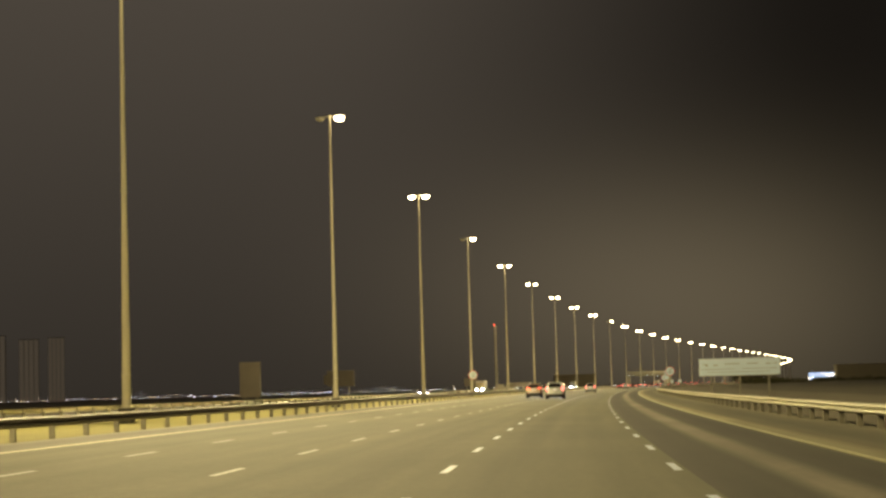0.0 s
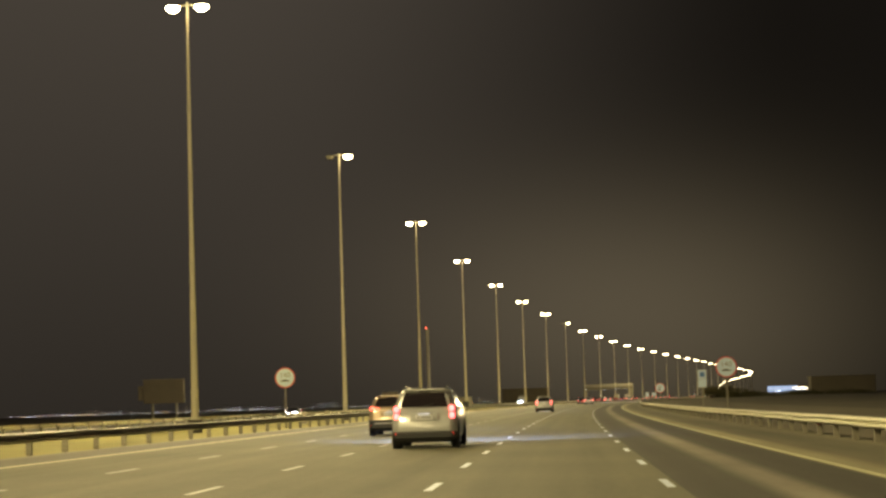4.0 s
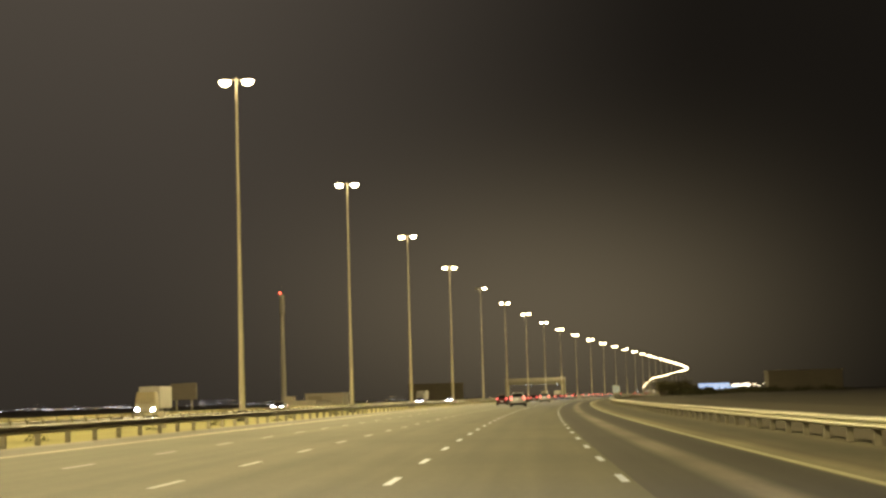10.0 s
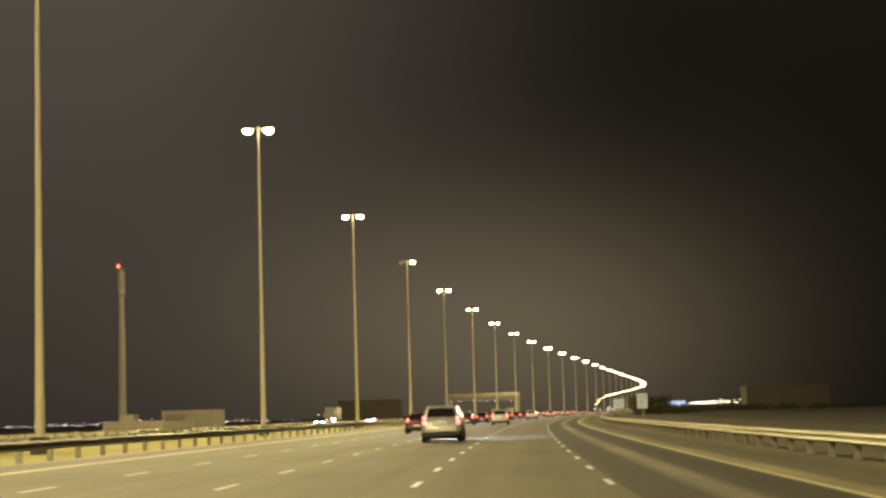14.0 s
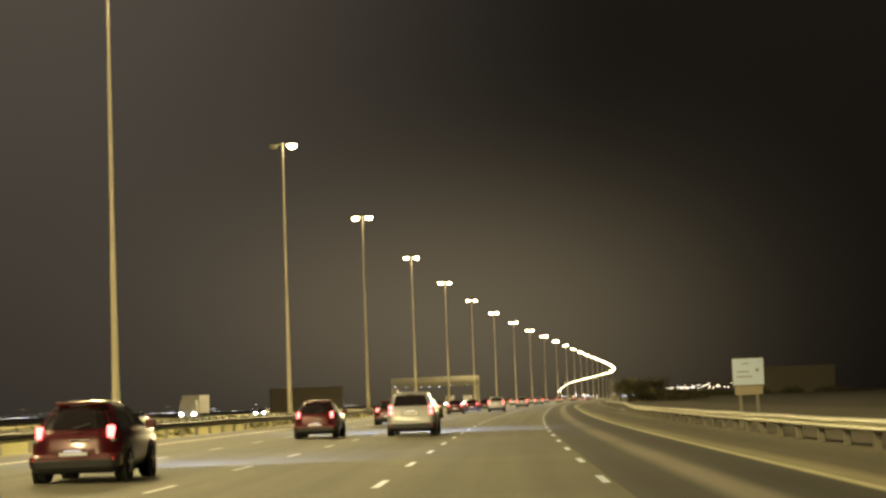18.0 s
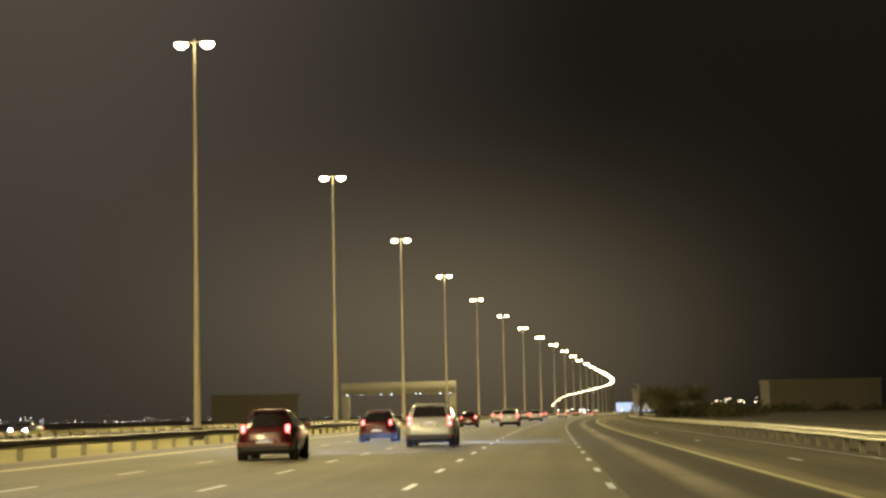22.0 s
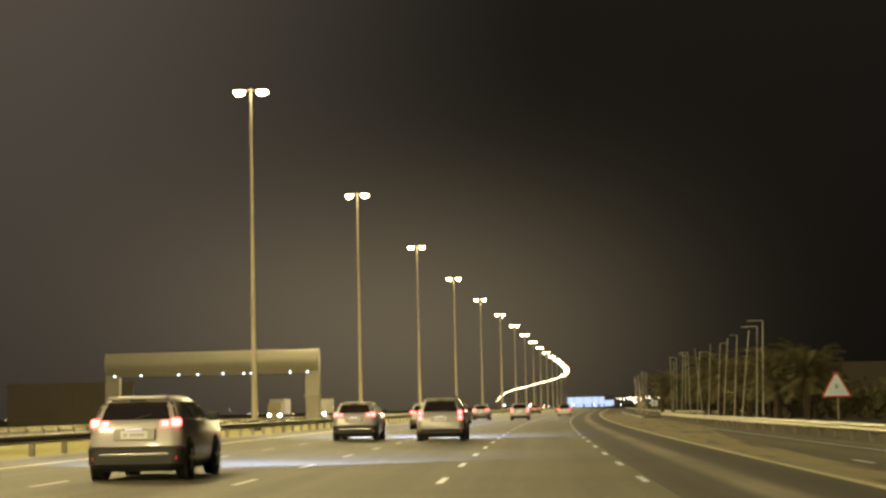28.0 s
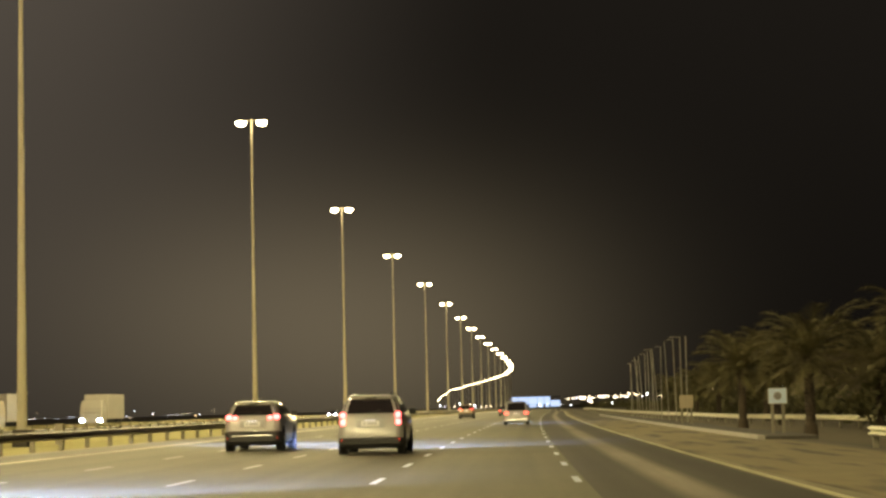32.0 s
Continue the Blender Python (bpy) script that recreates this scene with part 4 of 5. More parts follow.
def panel_sign(name, label, s, lat, zc, w, h, legs, mat=M_SIGN_WHITE, extra=None):
    ob = thing(name, label, "road sign", "panel signs")
    for x in legs:
        bm = bmesh.new()
        box(bm, x - 0.06, x + 0.06, 0.03, 0.13, GROUND - 0.2, zc + h * 0.45)
        part("post", bm, M_POST, ob)
    part("panel", boxed(-w / 2, w / 2, -0.025, 0.025, zc - h / 2, zc + h / 2, bevel=0.012), mat, ob)
    part("rim", boxed(-w / 2 - 0.012, w / 2 + 0.012, 0.0, 0.035, zc - h / 2 - 0.012, zc + h / 2 + 0.012), M_SIGN_TAN, ob)
    if extra:
        extra(ob, zc)
    ob.matrix_world = stand(s, lat, 0)
    return ob


def bars(rows, mat=M_SIGN_GREY):
    def build(ob, zc):
        for x0, x1, z0, z1 in rows:
            part("writing_bar", boxed(x0, x1, -0.031, -0.024, zc + z0, zc + z1), mat, ob)
    return build


panel_sign("billboard", "wide white sign board with dark unreadable lines on posts", 146.5, 37.35, 2.51, 6.45, 1.38, (-2.3, 0.0, 2.3),
           extra=bars([(-3.0, -2.7, 0.22, 0.26), (-2.7, -2.55, 0.10, 0.24), (-2.1, -1.7, 0.14, 0.20), (-1.2, 0.0, 0.23, 0.28), (0.6, 1.5, 0.22, 0.27), (2.1, 2.5, 0.18, 0.24), (2.7, 3.05, 0.20, 0.25),
                       (-3.1, -0.4, -0.18, -0.15), (0.2, 3.0, -0.17, -0.14), (-2.6, 2.4, -0.42, -0.39)]))
panel_sign("parking_sign", "white panel with a blue square above a white plate", 261.6, 34.4, 2.5, 0.58, 1.2, (0.0,),
           extra=lambda ob, zc: (part("blue_square", boxed(-0.17, 0.17, -0.032, -0.024, zc + 0.12, zc + 0.48), M_SIGN_BLUE, ob), part("gap", boxed(-0.31, 0.31, -0.032, -0.024, zc - 0.03, zc), M_SIGN_GREY, ob)))
panel_sign("information_sign", "square white information sign above a tan plate", 673.3, 34.85, 2.12, 1.24, 1.06, (-0.34, 0.34),
           extra=lambda ob, zc: (bars([(-0.25, 0.05, 0.30, 0.34), (-0.45, 0.02, -0.02, 0.02), (-0.48, 0.15, -0.22, -0.18), (0.30, 0.42, 0.0, 0.12)])(ob, zc),
                                 part("lower_plate", boxed(-0.56, 0.56, -0.02, 0.02, zc - 0.93, zc - 0.58, bevel=0.01), M_SIGN_TAN, ob, "tan lower plate")))


def lane_arrows(ob, zc):
    """A straight arrow and a branch that leaves it to the right."""
    for pts in ([(-0.10, -0.44), (-0.10, 0.34)], [(-0.10, -0.20), (0.12, -0.02), (0.18, 0.06), (0.19, 0.36)]):
        bm = bmesh.new()
        tube(bm, [(x, -0.028, zc + z) for x, z in pts], 0.021, 6)
        part("arrow_shaft", bm, M_SIGN_GREY, ob)
        x, z = pts[-1]
        bm = bmesh.new()
        tip = [(x - 0.075, zc + z), (x + 0.075, zc + z), (x, zc + z + 0.14)]
        a = [bm.verts.new((u, -0.040, w)) for u, w in tip]
        b = [bm.verts.new((u, -0.024, w)) for u, w in tip]
        bm.faces.new(a), bm.faces.new(b[::-1])
        for q in range(3):
            bm.faces.new((a[q], b[q], b[(q + 1) % 3], a[(q + 1) % 3]))
        part("arrow_head", bm, M_SIGN_GREY, ob)


panel_sign("lane_sign", "upright white lane sign with two grey arrows on a post", 607.2, 34.16, 2.0, 0.82, 1.15, (0.05,), extra=lane_arrows)
panel_sign("exit_sign", "small white sign with a dark round mark on two posts", 1150.3, 36.3, 1.52, 0.75, 0.62, (-0.22, 0.22),
           extra=lambda ob, zc: part("mark", turned([(0.16, -0.034), (0.16, -0.024)], 16, (0.0, 0, zc), "y"), M_SIGN_GREY, ob))
panel_sign("exit_sign", "small white sign on two thin posts beyond the exit", 1190.4, 36.0, 1.41, 0.85, 0.8, (-0.3, 0.3), M_SIGN_TAN)


def warning_sign(s, lat, zc):
    ob = thing("warning_sign", "white warning triangle with red border on a post", "road sign")
    bm = bmesh.new()
    tube(bm, [(0.05, 0.05, GROUND - 0.2), (0.05, 0.05, zc + 0.3)], 0.05, 10)
    part("post", bm, M_POST, ob)
    for nm, k, y, mm in (("plate", 1.0, 0.0, M_SIGN_RED), ("face", 0.85, -0.012, M_SIGN_WHITE)):
        bm = bmesh.new()
        a = [bm.verts.new((k * x, y - 0.01, zc + k * z)) for x, z in ((-0.66, -0.38), (0.66, -0.38), (0.06, 0.72), (-0.06, 0.72))]
        b = [bm.verts.new((v.co.x, y + 0.01, v.co.z)) for v in a]
        bm.faces.new(a), bm.faces.new(b[::-1])
        for q in range(4):
            bm.faces.new((a[q], b[q], b[(q + 1) % 4], a[(q + 1) % 4]))
        part(nm, bm, mm, ob)
    bm = bmesh.new()
    box(bm, -0.06, 0.04, -0.03, -0.02, zc - 0.02, zc + 0.2)
    box(bm, 0.0, 0.12, -0.03, -0.02, zc + 0.08, zc + 0.12)
    part("pictogram", bm, M_SIGN_GREY, ob)
    ob.matrix_world = stand(s, lat, 0)


warning_sign(1021.0, 38.12, 1.87)


def unlit_board(label, s, lat, w, z0, z1):
    ob = thing("unlit_billboard", label, "billboard", "unlit billboards")
    part("panel", boxed(-w / 2, w / 2, -0.15, 0.15, z0, z1, bevel=0.03), M_BOARD, ob)
    part("frame", boxed(-w / 2 - 0.08, w / 2 + 0.08, 0.15, 0.3, z0 - 0.06, z1 + 0.06), M_POST, ob)
    for x in (-w * 0.3, w * 0.3):
        part("leg", boxed(x - 0.14, x + 0.14, 0.3, 0.55, GROUND - 0.2, z1 - 0.3, bevel=0.02), M_POST, ob)
    ob.matrix_world = stand(s, lat, 0)
    return ob


board = unlit_board("dark unlit billboard on two legs beyond the opposite lanes", 388.5, -35.2, 5.9, 2.7, 6.05)
part("side_panel", boxed(-3.75, -3.03, -0.12, 0.12, 3.1, 5.2, bevel=0.03), M_BOARD, board)
unlit_board("tall narrow unlit board beyond the opposite lanes", 309.5, -37.3, 3.6, 0.9, 7.0)
unlit_board("small dim unlit board beyond the opposite lanes", 620.0, -35.8, 4.2, 2.35, 4.9)

# concrete bollards on the median
bol = thing("concrete_bollard", "square pale concrete bollard on the sandy median", "bollard", "median bollards")
part("shaft", boxed(-0.22, 0.22, -0.22, 0.22, GROUND, 1.02, bevel=0.03), M_CONCRETE, bol)
bol.matrix_world = stand(297.2, 0.6)
for s in (311.0, 1172.5, 449.0, 760.0):
    copy_thing(bol, stand(s, 0.6))
# ---- gantry over the opposite carriageway ----
gan = thing("gantry", "beige clad sign gantry with rounded beam and small lamps", "gantry")
xa, xb = -34.4, -6.2
bm = bmesh.new()
# broad rounded belly on both faces, flat top and narrow underside
side = [(0.32 + 0.78 * math.sin(math.pi * (0.06 + 0.78 * k / 12)), 6.48 + 2.99 * (k / 12) ** 0.9) for k in range(13)]
sec = [(-y, z) for y, z in side] + [(-0.42, 9.6), (0.42, 9.6)] + [(y, z) for y, z in reversed(side)]
u = [bm.verts.new((xa, y, z)) for y, z in sec]
v = [bm.verts.new((xb, y, z)) for y, z in sec]
for k in range(len(sec)):
    bm.faces.new((u[k], v[k], v[(k + 1) % len(sec)], u[(k + 1) % len(sec)]))
bm.faces.new(u[::-1]), bm.faces.new(v)
bmesh.ops.recalc_face_normals(bm, faces=bm.faces)
part("beam", bm, M_GANTRY, gan, "beige rounded box beam", True)
for x in (xa + 0.9, xb - 0.9):
    leg = part("leg", boxed(x - 0.95, x + 0.95, -0.6, 0.6, GROUND - 0.1, 6.7, bevel=0.12), M_GANTRY, gan)
    part("collar", boxed(x - 1.15, x + 1.15, -0.75, 0.75, 3.5, 3.65, bevel=0.03), M_GANTRY, leg)
part("soffit", boxed(xa + 2.0, xb - 2.0, -0.42, 0.42, 6.40, 6.478), M_GANTRY_DARK, gan)
for x in (-33.0, -29.5, -24.6, -22.0, -18.7, -16.0, -15.0, -9.9, -7.6):
    lampfit = part("spotlight", boxed(x - 0.12, x + 0.12, -1.20, -0.62, 6.50, 6.70, bevel=0.03), M_GANTRY_DARK, gan)
    part("lens", turned([(0.085, -1.22), (0.075, -1.20)], 12, (x, 0, 6.60), "y"), M_SPOT, lampfit, "lit cool white lens")
gan.matrix_world = stand(1173.0, 0.0, 0.0, 1.0)

# ---- telecom mast with a red beacon ----
mast = thing("telecom_mast", "slender grey telecom mast with a red beacon", "mast")
part("shaft", turned([(0.95, GROUND - 0.2), (0.95, 0.1), (0.72, 0.15), (0.60, 14.0), (0.48, 28.2)], 14), M_TRUCK_WHITE, mast)
part("antenna_shroud", turned([(0.50, 23.6), (0.66, 23.8), (0.66, 28.1), (0.50, 28.3)], 14), M_TRUCK_WHITE, mast)
part("platform", turned([(0.9, 23.4), (0.9, 23.5)], 12), M_POST, mast)
part("lightning_rod", turned([(0.04, 28.2), (0.03, 30.4)], 6), M_POST, mast)
part("beacon", turned([(0.20, 28.4), (0.24, 28.65), (0.12, 28.9)], 10, (-0.4, -0.3, 0)), M_BEACON, mast, "glowing red beacon")
mast.matrix_world = stand(770.8, -48.2)
hut = thing("site_hut", "low tan compound wall and hut beside the mast", "hut")
part("compound_wall", boxed(-5.0, 5.0, -0.15, 0.15, GROUND - 0.1, 1.65, bevel=0.03), M_PALE_WALL, hut)
part("wall_cap", boxed(-5.1, 5.1, -0.22, 0.22, 1.65, 1.78, bevel=0.02), M_PALE_WALL, hut)
for x in (-4.85, 4.85):
    part("side_wall", boxed(x - 0.15, x + 0.15, 0.15, 22.0, GROUND - 0.1, 1.6), M_PALE_WALL, hut)
part("equipment_room", boxed(-4.62, -2.3, 9.0, 12.5, GROUND - 0.1, 2.75, bevel=0.05), M_PALE_WALL, hut)
part("room_roof", boxed(-4.68, -2.2, 8.9, 12.6, 2.75, 2.92, bevel=0.03), M_PALE_WALL, hut)
hut.matrix_world = stand(754.0, -42.0)
ware = thing("warehouse", "square tan flat-roofed building beyond the opposite lanes", "warehouse")
part("wall", boxed(-5.05, 5.05, 0.0, 9.0, GROUND - 0.1, 3.35, bevel=0.05), M_PALE_WALL, ware)
part("parapet", boxed(-5.15, 5.15, -0.1, 9.1, 3.35, 3.6, bevel=0.03), M_PALE_WALL, ware)
part("shutter", boxed(-4.3, -0.6, -0.06, 0.05, GROUND - 0.1, 2.9, bevel=0.02), M_SHUTTER, ware, "tan roller shutter")
for k in range(9):
    part("shutter_slat", boxed(-4.25, -0.65, -0.085, -0.058, 0.0 + k * 0.31, 0.26 + k * 0.31), M_SHUTTER, ware)
ware.matrix_world = stand(799.5, -43.35)

# ---- park lamps and palms by the exit ----


def park_lamp(lean, arm, h):
    ob = thing("park_lamp", "thin pale pole lamp with a short side arm, unlit" if arm else "thin pale bare pole, slightly leaning, beside the palms", "lamp post", "thin pole lamps by the exit")
    bm = bmesh.new()
    tube(bm, [(0, 0, GROUND - 0.1), (lean * 0.5, 0, h * 0.5), (lean, 0, h)], [0.042, 0.036, 0.030], 8)
    part("pole", bm, M_PARK_POLE, ob)
    if not arm:
        part("cap", turned([(0.05, h - 0.02), (0.03, h + 0.03)], 8, (lean, 0, 0)), M_PARK_POLE, ob)
        return ob
    bm = bmesh.new()
    tube(bm, [(lean, 0, h - 0.03), (lean - arm * 0.6, 0, h), (lean - arm, 0, h - 0.02)], 0.022, 6)
    part("arm", bm, M_PARK_POLE, ob)
    part("lantern", boxed(*sorted((lean - arm * 0.55, lean - arm)), -0.08, 0.08, h - 0.055, h - 0.005, bevel=0.015), M_LANTERN, ob)
    return ob


# metres along, lean, arm to the left (0: none), height
POLES = [(1041.4, 0.2, 0.87, 5.9), (1044.6, 0.25, 0.94, 5.7), (1053.3, 0.7, 0.0, 5.8), (1057.8, 0.4, 0.52, 5.75), (1065.5, 0.5, 0.0, 5.75), (1070.1, 0.4, -0.59, 5.65), (1078.0, 0.35, 0.0, 5.85),
         (1082.8, -0.5, 0.0, 5.7), (1090.3, 0.45, -0.9, 5.6), (1097.8, -0.05, 0.81, 5.8), (1105.0, 0.2, 0.57, 5.8), (1111.1, 0.35, 0.0, 5.9), (1119.0, 0.15, 0.77, 5.95), (1124.8, 0.2, 0.0, 5.6), (1126.8, -0.05, 0.0, 6.05),
         (1204.3, 0.05, 0.0, 6.0), (1208.8, 0.0, 0.8, 6.2), (1214.2, -0.1, 0.5, 6.2), (1222.0, -0.2, 0.0, 6.3), (1231.0, 0.1, 0.5, 6.2), (1234.5, -0.45, 0.0, 6.1), (1239.0, -0.3, 0.6, 6.2), (1244.0, 0.2, 0.0, 6.0), (1247.0, -0.1, 0.0, 6.2), (1253.0, 0.0, 0.5, 6.2), (1258.0, -0.35, 0.0, 6.1), (1263.0, -0.5, 0.0, 6.2), (1270.0, 0.1, 0.6, 6.0), (1279.0, -0.2, 0.0, 5.9), (1284.0, 0.1, 0.4, 6.0)]
for s, lean, arm, h in POLES:
    park_lamp(lean, arm, h).matrix_world = stand(s, 37.2, 0)


def frond_strip(bm, origin, az, up, length, rng):
    """One arching palm frond with thin leaflets on both sides."""
    o = Vector(origin)
    d = Vector((math.cos(az), math.sin(az), 0))
    side = Vector((-d.y, d.x, 0))
    pts = []
    for k in range(9):
        t = k / 8
        pts.append(o + d * (length * (t - 0.10 * t * t)) + Vector((0, 0, length * (up * t - (0.30 + max(up, 0.0) * 0.38) * t * t))))
    for k in range(8):
        a, b = pts[k], pts[k + 1]
        for q in range(5):
            p = a.lerp(b, q / 5)
            f = (k + q / 5) / 8
            ll = length * (0.27 * math.sin(math.pi * (0.10 + 0.82 * f)) + 0.03) * rng.uniform(0.7, 1.2)
            along = (b - a).normalized()
            for sg in (-1, 1):
                tip = p + side * (sg * ll * rng.uniform(0.5, 0.8)) + along * (ll * 0.75) + Vector((0, 0, ll * rng.uniform(-0.45, 0.2)))
                w = along * 0.022 * length / 2
                bm.faces.new((bm.verts.new(p - w), bm.verts.new(p + w), bm.verts.new(tip)))
        w = side * 0.025
        bm.faces.new((bm.verts.new(a - w), bm.verts.new(a + w), bm.verts.new(b + w * 0.7), bm.verts.new(b - w * 0.7)))


def palm(h, seed):
    rng = random.Random(seed)
    ob = thing("palm_tree", "date palm with a rough trunk and feathery olive crown", "palm tree", "palms by the exit")
    prof = [(0.36, GROUND - 0.2), (0.30, 0.2)]
    z = 0.2
    while z < h:
        prof += [(0.25 + rng.uniform(-0.01, 0.02), z + 0.08), (0.21, z + 0.2)]
        z += 0.2
    part("trunk", turned(prof, 10), M_TRUNK, ob)
    bm = bmesh.new()
    for k in range(64):
        t = k / 64
        frond_strip(bm, (0, 0, h + 0.25 - 0.5 * t), k * 2.399 + rng.uniform(-0.2, 0.2), 1.7 - 2.0 * t, rng.uniform(2.3, 3.2), rng)
    part("crown", bm, M_FROND, ob, "feathery olive green fronds")
    return ob


palms = [palm(3.25, 3), palm(3.1, 5), palm(2.9, 8)]
spots = [(1158.3, 38.85, 1.0), (1181.5, 38.5, 1.0), (1168.0, 43.9, 1.0), (1062.0, 42.5, 0.95), (1073.0, 41.8, 1.0), (1086.0, 43.5, 1.05), (1095.3, 42.0, 0.85), (1106.3, 42.0, 1.02), (1125.3, 42.0, 1.28), (1111.0, 45.5, 0.95),
         (1149.8, 42.5, 1.08), (1192.8, 42.0, 1.15), (1222.0, 45.0, 1.0), (1240.0, 43.0, 0.95), (1258.0, 46.0, 1.05), (1275.0, 44.0, 0.95), (1300.0, 47.0, 1.0), (1330.0, 45.0, 1.05), (1105.0, 49.0, 1.1), (1138.0, 47.0, 1.1), (1360.0, 48.0, 1.0), (1132.0, 51.0, 1.2)]
for k, (s, lat, size) in enumerate(spots):
    if k < 3:
        palms[k].matrix_world = stand(s, lat, 0, 40 * k)
    else:
        copy_thing(palms[k % 3], stand(s, lat, 0, 73 * k) @ Matrix.Scale(size, 4))


def shrub_row(name, label, rows, seed, base=GROUND):
    """Clumps of small leaf blades."""
    rng = random.Random(seed)
    bm = bmesh.new()
    for s, lat, w, h in rows:
        c = place(s, lat, base)
        for _ in range(int(60 + 30 * w)):
            a, r = rng.uniform(0, 6.283), w * math.sqrt(rng.random())
            hh = h * (1 - (r / w) ** 2 * 0.7) * rng.uniform(0.25, 1.0)
            p = c + Vector((r * math.cos(a), r * math.sin(a), hh))
            q = 0.05 + 0.10 * h if h < 1 else 0.16 + 0.10 * h
            bm.faces.new([bm.verts.new(p + Vector((rng.uniform(-q, q), rng.uniform(-q, q), rng.uniform(-q, q)))) for _ in range(3)])
    tagged(mesh_object(name, bm, M_SHRUB), label, "shrubs", kind="stuff")


rng = random.Random(11)
shrub_row("roadside_shrubs", "dark unlit shrubs behind the exit lane", [(rng.uniform(1060, 1480), rng.uniform(44, 62), rng.uniform(1.4, 3.0), rng.uniform(1.4, 4.2)) for _ in range(90)], 4)
shrub_row("far_hedge", "dark hedge and scrub along the far right side", [(rng.uniform(1300, 2300), rng.uniform(60, 130), rng.uniform(2.5, 5.5), rng.uniform(1.5, 4.2)) for _ in range(150)], 6)
shrub_row("far_trees", "dark trees beside the distant carriageway", [(rng.uniform(1900, 2600), rng.uniform(48, 75), rng.uniform(3.0, 6.0), rng.uniform(2.4, 5.0)) for _ in range(60)], 9)

# low kerbed island at the exit: dark fill behind pale kerb stones
bm = bmesh.new()
left, right = [], []
for k in range(31):
    s = 1144.0 + 180 * k / 30
    left.append(place(s, 34.9, 0))
    right.append(place(s, 36.9 + 0.2 * math.sin(k), 0))
lo = [[bm.verts.new(p + Vector((0, 0, -0.35))) for p in q] for q in (left, right)]
hi = [[bm.verts.new(p + Vector((0, 0, 0.0))) for p in q] for q in (left, right)]
for k in range(30):
    bm.faces.new((lo[0][k], lo[0][k + 1], hi[0][k + 1], hi[0][k]))
    bm.faces.new((lo[1][k + 1], lo[1][k], hi[1][k], hi[1][k + 1]))
    bm.faces.new((hi[0][k], hi[0][k + 1], hi[1][k + 1], hi[1][k]))
bm.faces.new((lo[1][0], lo[0][0], hi[0][0], hi[1][0]))
tagged(mesh_object("traffic_island", bm, M_DARK_CONC), "dark earth-filled island between motorway and exit", "traffic island", kind="structure")
kerb = thing("kerb", "row of pale painted kerb stones along the island", "kerb", kind="structure")
for k in range(95):
    s = 1143.8 + 1.9 * k
    part("kerb_stone", boxed(-0.14, 0.14, -0.93, 0.93, -0.35, 0.045, bevel=0.025), M_TRUCK_WHITE, kerb).matrix_world = stand(s + 0.95, 34.75, 0.004 * math.sin(k * 2.3))
rng = random.Random(17)
shrub_row("median_shrubs", "small dry shrubs on the sandy median behind the rail", [(rng.uniform(690, 800), rng.uniform(5.5, 8.2), rng.uniform(0.35, 0.8), rng.uniform(0.35, 0.75)) for _ in range(26)]
          + [(rng.uniform(380, 540), rng.uniform(3.0, 8.0), rng.uniform(0.3, 0.6), rng.uniform(0.25, 0.55)) for _ in range(6)], 13, 0.0)

# ---- far buildings and lights ----


# weak emission on oversized windows, which also brightens the tower's wall face
M_TOWER_GLOW = glow("tower_face_glow", (0.9, 0.76, 0.60), 0.036)


def block(name, label, m, w, d, h, wall, floors, bays):
    ob = thing(name, label, "building", "far buildings")
    part("wall", boxed(-w / 2, w / 2, -d / 2, d / 2, GROUND - 0.5, h, bevel=0.2), wall, ob)
    part("parapet", boxed(-w / 2 - 0.3, w / 2 + 0.3, -d / 2 - 0.3, d / 2 + 0.3, h - 0.2, h + 0.9), wall, ob)
    for f in range(floors):
        for b in range(bays):
            x, z = -w / 2 + w * (b + 0.5) / bays, h * (f + 0.5) / floors
            part("window_glow", boxed(x - w / bays * 0.42, x + w / bays * 0.42, -d / 2 - 0.06, -d / 2 + 0.1, z - h / floors * 0.47, z + h / floors * 0.47), M_TOWER_GLOW, ob)
    ob.matrix_world = m
    return ob


block("long_hall", "long tan flat-roofed hall beyond the exit", stand(1510.0, 110.0, 0, 8), 47, 20, 12.2, M_TAN_WALL, 0, 0)
block("dark_building", "dark unlit low building behind the gantry", pose(40.6, 1419.0, 0, 0, 0, 4), 32.5, 14, 9.6, M_TAN_WALL, 0, 0)
block("tower_block", "tall apartment tower with a faint glow over windows and wall on the horizon", pose(-735, 2390, 0, 0, 0, 15), 30, 20, 90, M_PALE_WALL, 20, 4)
block("tower_block", "tall apartment tower with a faint glow over windows and wall on the horizon", pose(-690, 2400, 0, 0, 0, 15), 26, 20, 84, M_PALE_WALL, 20, 4)
block("tower_block", "tall apartment tower with a faint glow over windows and wall on the horizon", pose(-655, 2410, 0, 0, 0, 15), 22, 20, 86, M_PALE_WALL, 20, 4)

can = thing("lit_canopy", "long blue-white lit canopy far beside the road", "canopy")
for x0, x1 in ((-33, -22), (-21.4, -9), (-8.4, 3), (3.6, 12), (12.6, 20)):
    part("panel", boxed(x0, x1, -1, 1, 4.2, 14.0, bevel=0.2), M_CANOPY, can, "glowing blue-white front")
    part("shop_front", boxed(x0 + 1, x1 - 1, -0.5, 1, 0.4, 3.6, bevel=0.1), M_CANOPY, can, "glowing blue-white front")
part("panel_low", boxed(20.5, 33, -1, 1, 1.0, 9.0, bevel=0.2), M_CANOPY, can, "glowing blue-white front")
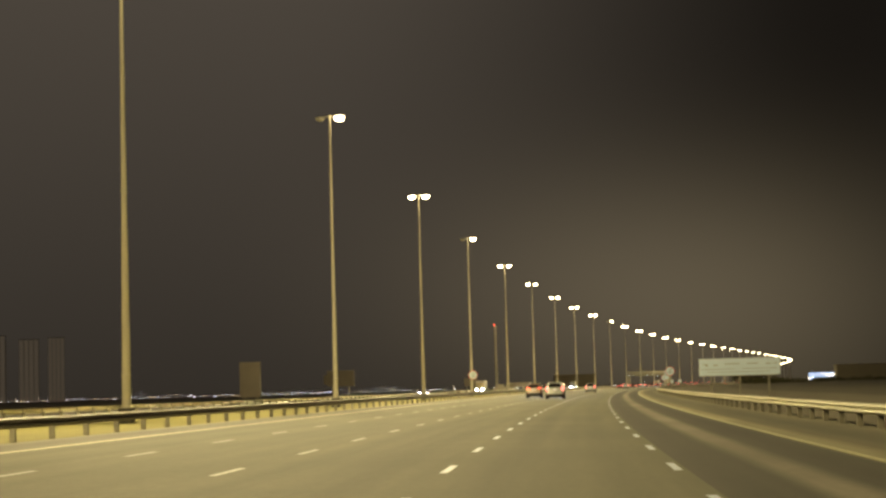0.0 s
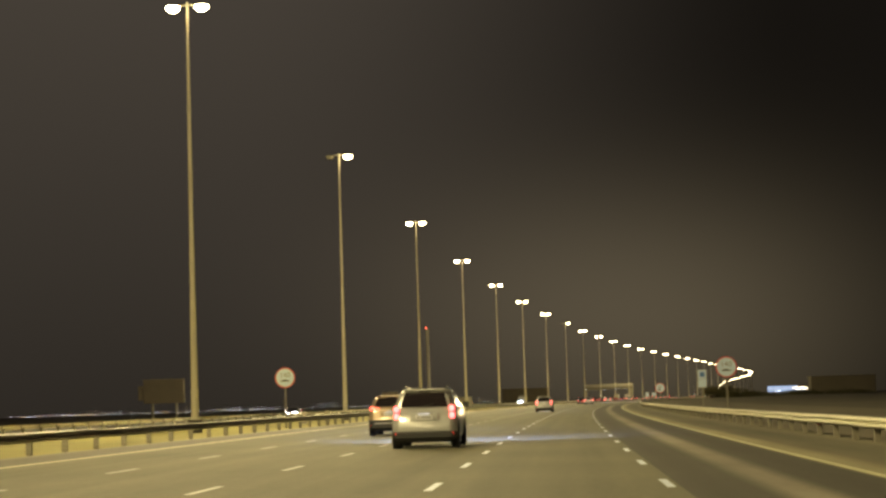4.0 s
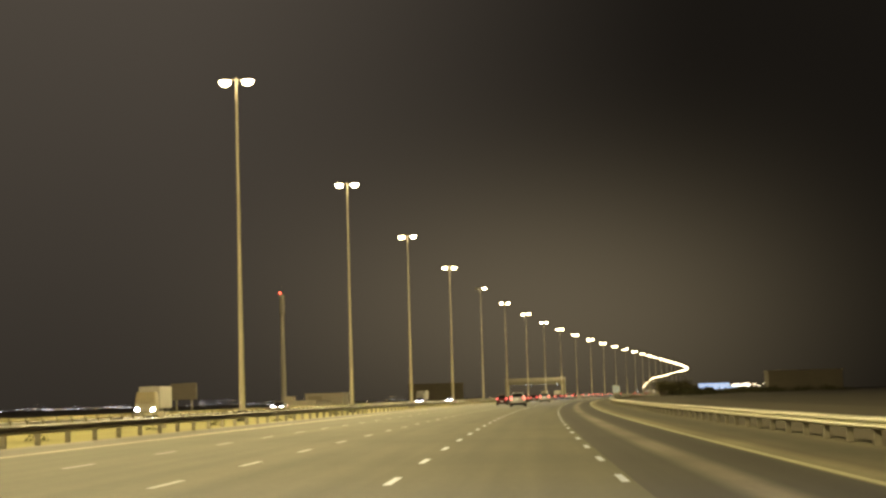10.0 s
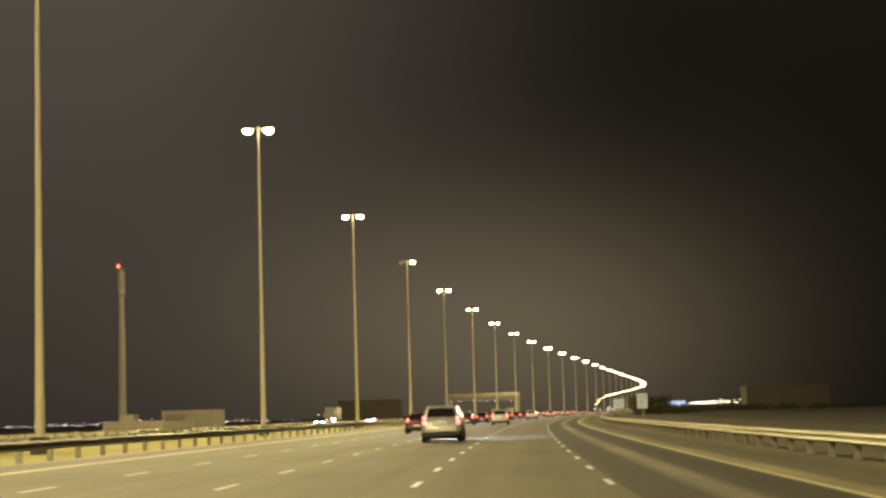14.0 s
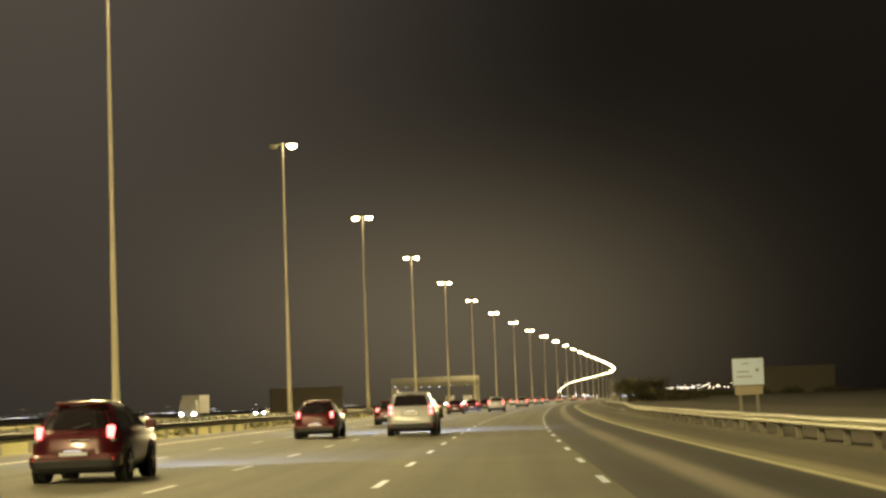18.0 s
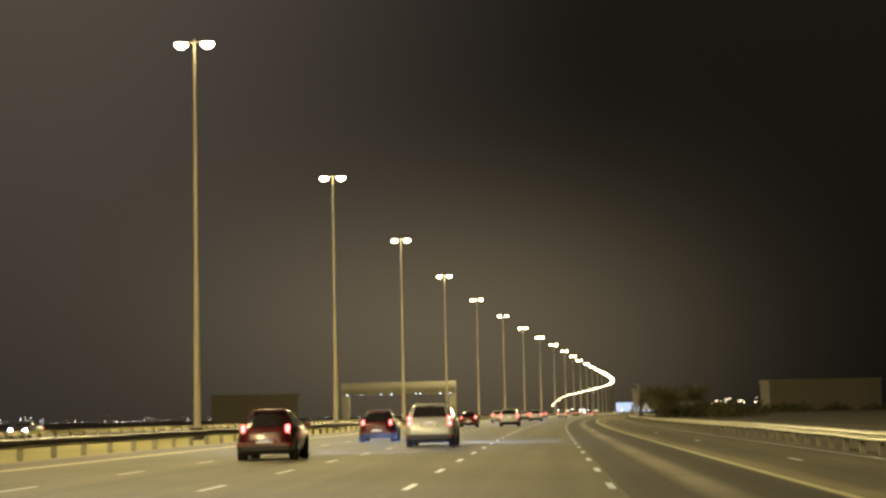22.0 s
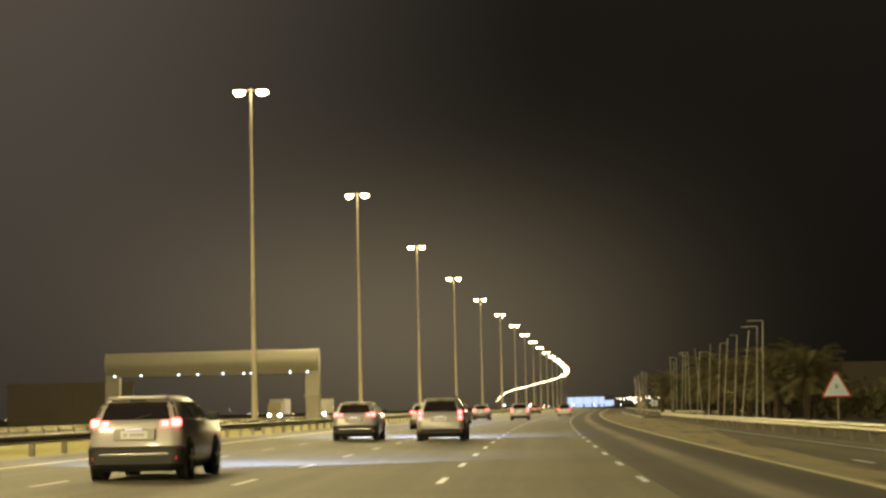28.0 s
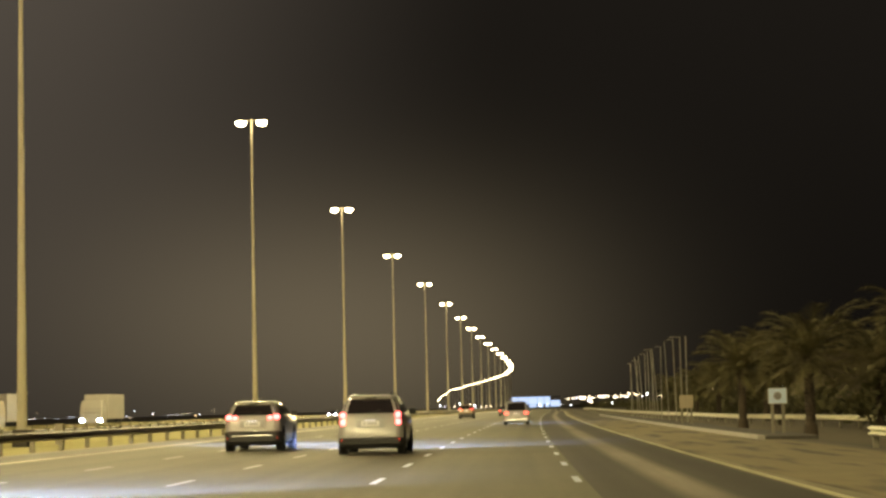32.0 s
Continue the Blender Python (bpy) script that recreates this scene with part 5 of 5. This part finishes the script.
part("roof", boxed(-34, 34, 1.2, 18, 13.0, 14.6), M_GREY_WALL, can)
for x in (-30, -10, 10, 30):
    part("column", boxed(x - 0.6, x + 0.6, 2.0, 3.2, GROUND - 0.3, 13.2), M_GREY_WALL, can)
can.matrix_world = pose(533, 3395, 0, 0, 0, -10)


def far_lights(name, label, spots, mats):
    """Small lamps on posts, too far to count."""
    bm = bmesh.new()
    for x, y, z, r, k in spots:
        a = len(bm.faces)
        c = Vector((x, y, z))
        vs = [bm.verts.new(c + Vector(p) * r) for p in ((1, 0, 0), (-1, 0, 0), (0, 1, 0), (0, -1, 0), (0, 0, 1), (0, 0, -1))]
        for i, j, q in ((0, 2, 4), (2, 1, 4), (1, 3, 4), (3, 0, 4), (2, 0, 5), (1, 2, 5), (3, 1, 5), (0, 3, 5)):
            bm.faces.new((vs[i], vs[j], vs[q])).material_index = k
        w = r * 0.2
        p = [bm.verts.new((x + dx, y, zz)) for dx, zz in ((-w, GROUND - 0.3), (w, GROUND - 0.3), (w, z), (-w, z))]
        bm.faces.new(p).material_index = 3
    tagged(mesh_object(name, bm, mats), label, "far lights", kind="stuff")


rng = random.Random(21)
pts = []
for _ in range(640):
    dist, az = rng.uniform(1500, 3400), radians(rng.uniform(-27, 4))
    if az > -0.03 and rng.random() < 0.5:
        az -= 0.2
    k = 0 if rng.random() < 0.6 else (1 if rng.random() < 0.7 else 2)
    pts.append((dist * math.sin(az), dist * math.cos(az), rng.choice((0.7, 0.8, 1.0, 1.2, 1.5, 1.8, 2.4, 5.0)) * rng.uniform(0.8, 1.2), rng.uniform(0.08, 0.22) * dist / 2000, k))
far_lights("town_lights", "scattered white and warm lights of a far town", pts, M_CITY + [M_POST])
pts = []
for k in range(110):
    t = k / 109
    x, y = 248.7 + (447.4 - 248.7) * t, 1472.4 + (2720.7 - 1472.4) * t
    if rng.random() < 0.75:
        pts.append((x + rng.uniform(-9, 9), y, 4.6 + 3.0 * t + rng.uniform(-0.9, 1.2), rng.uniform(0.13, 0.28) * (1 + t), 1 if rng.random() < 0.75 else 0))
far_lights("side_street_lights", "row of warm lights along a far side road", pts, M_CITY + [M_POST])
pts = []
for k in range(46):
    s, lat = rng.uniform(1900, 3600), rng.choice((-30, -22, -14, 45, 55, 70))
    p = place(s, lat)
    pts.append((p.x, p.y, rng.uniform(0.8, 4.0), rng.uniform(0.22, 0.5), 0 if rng.random() < 0.7 else 1))
far_lights("distant_traffic_lights", "white lights of distant traffic and roadside lamps", pts, M_CITY + [M_POST])
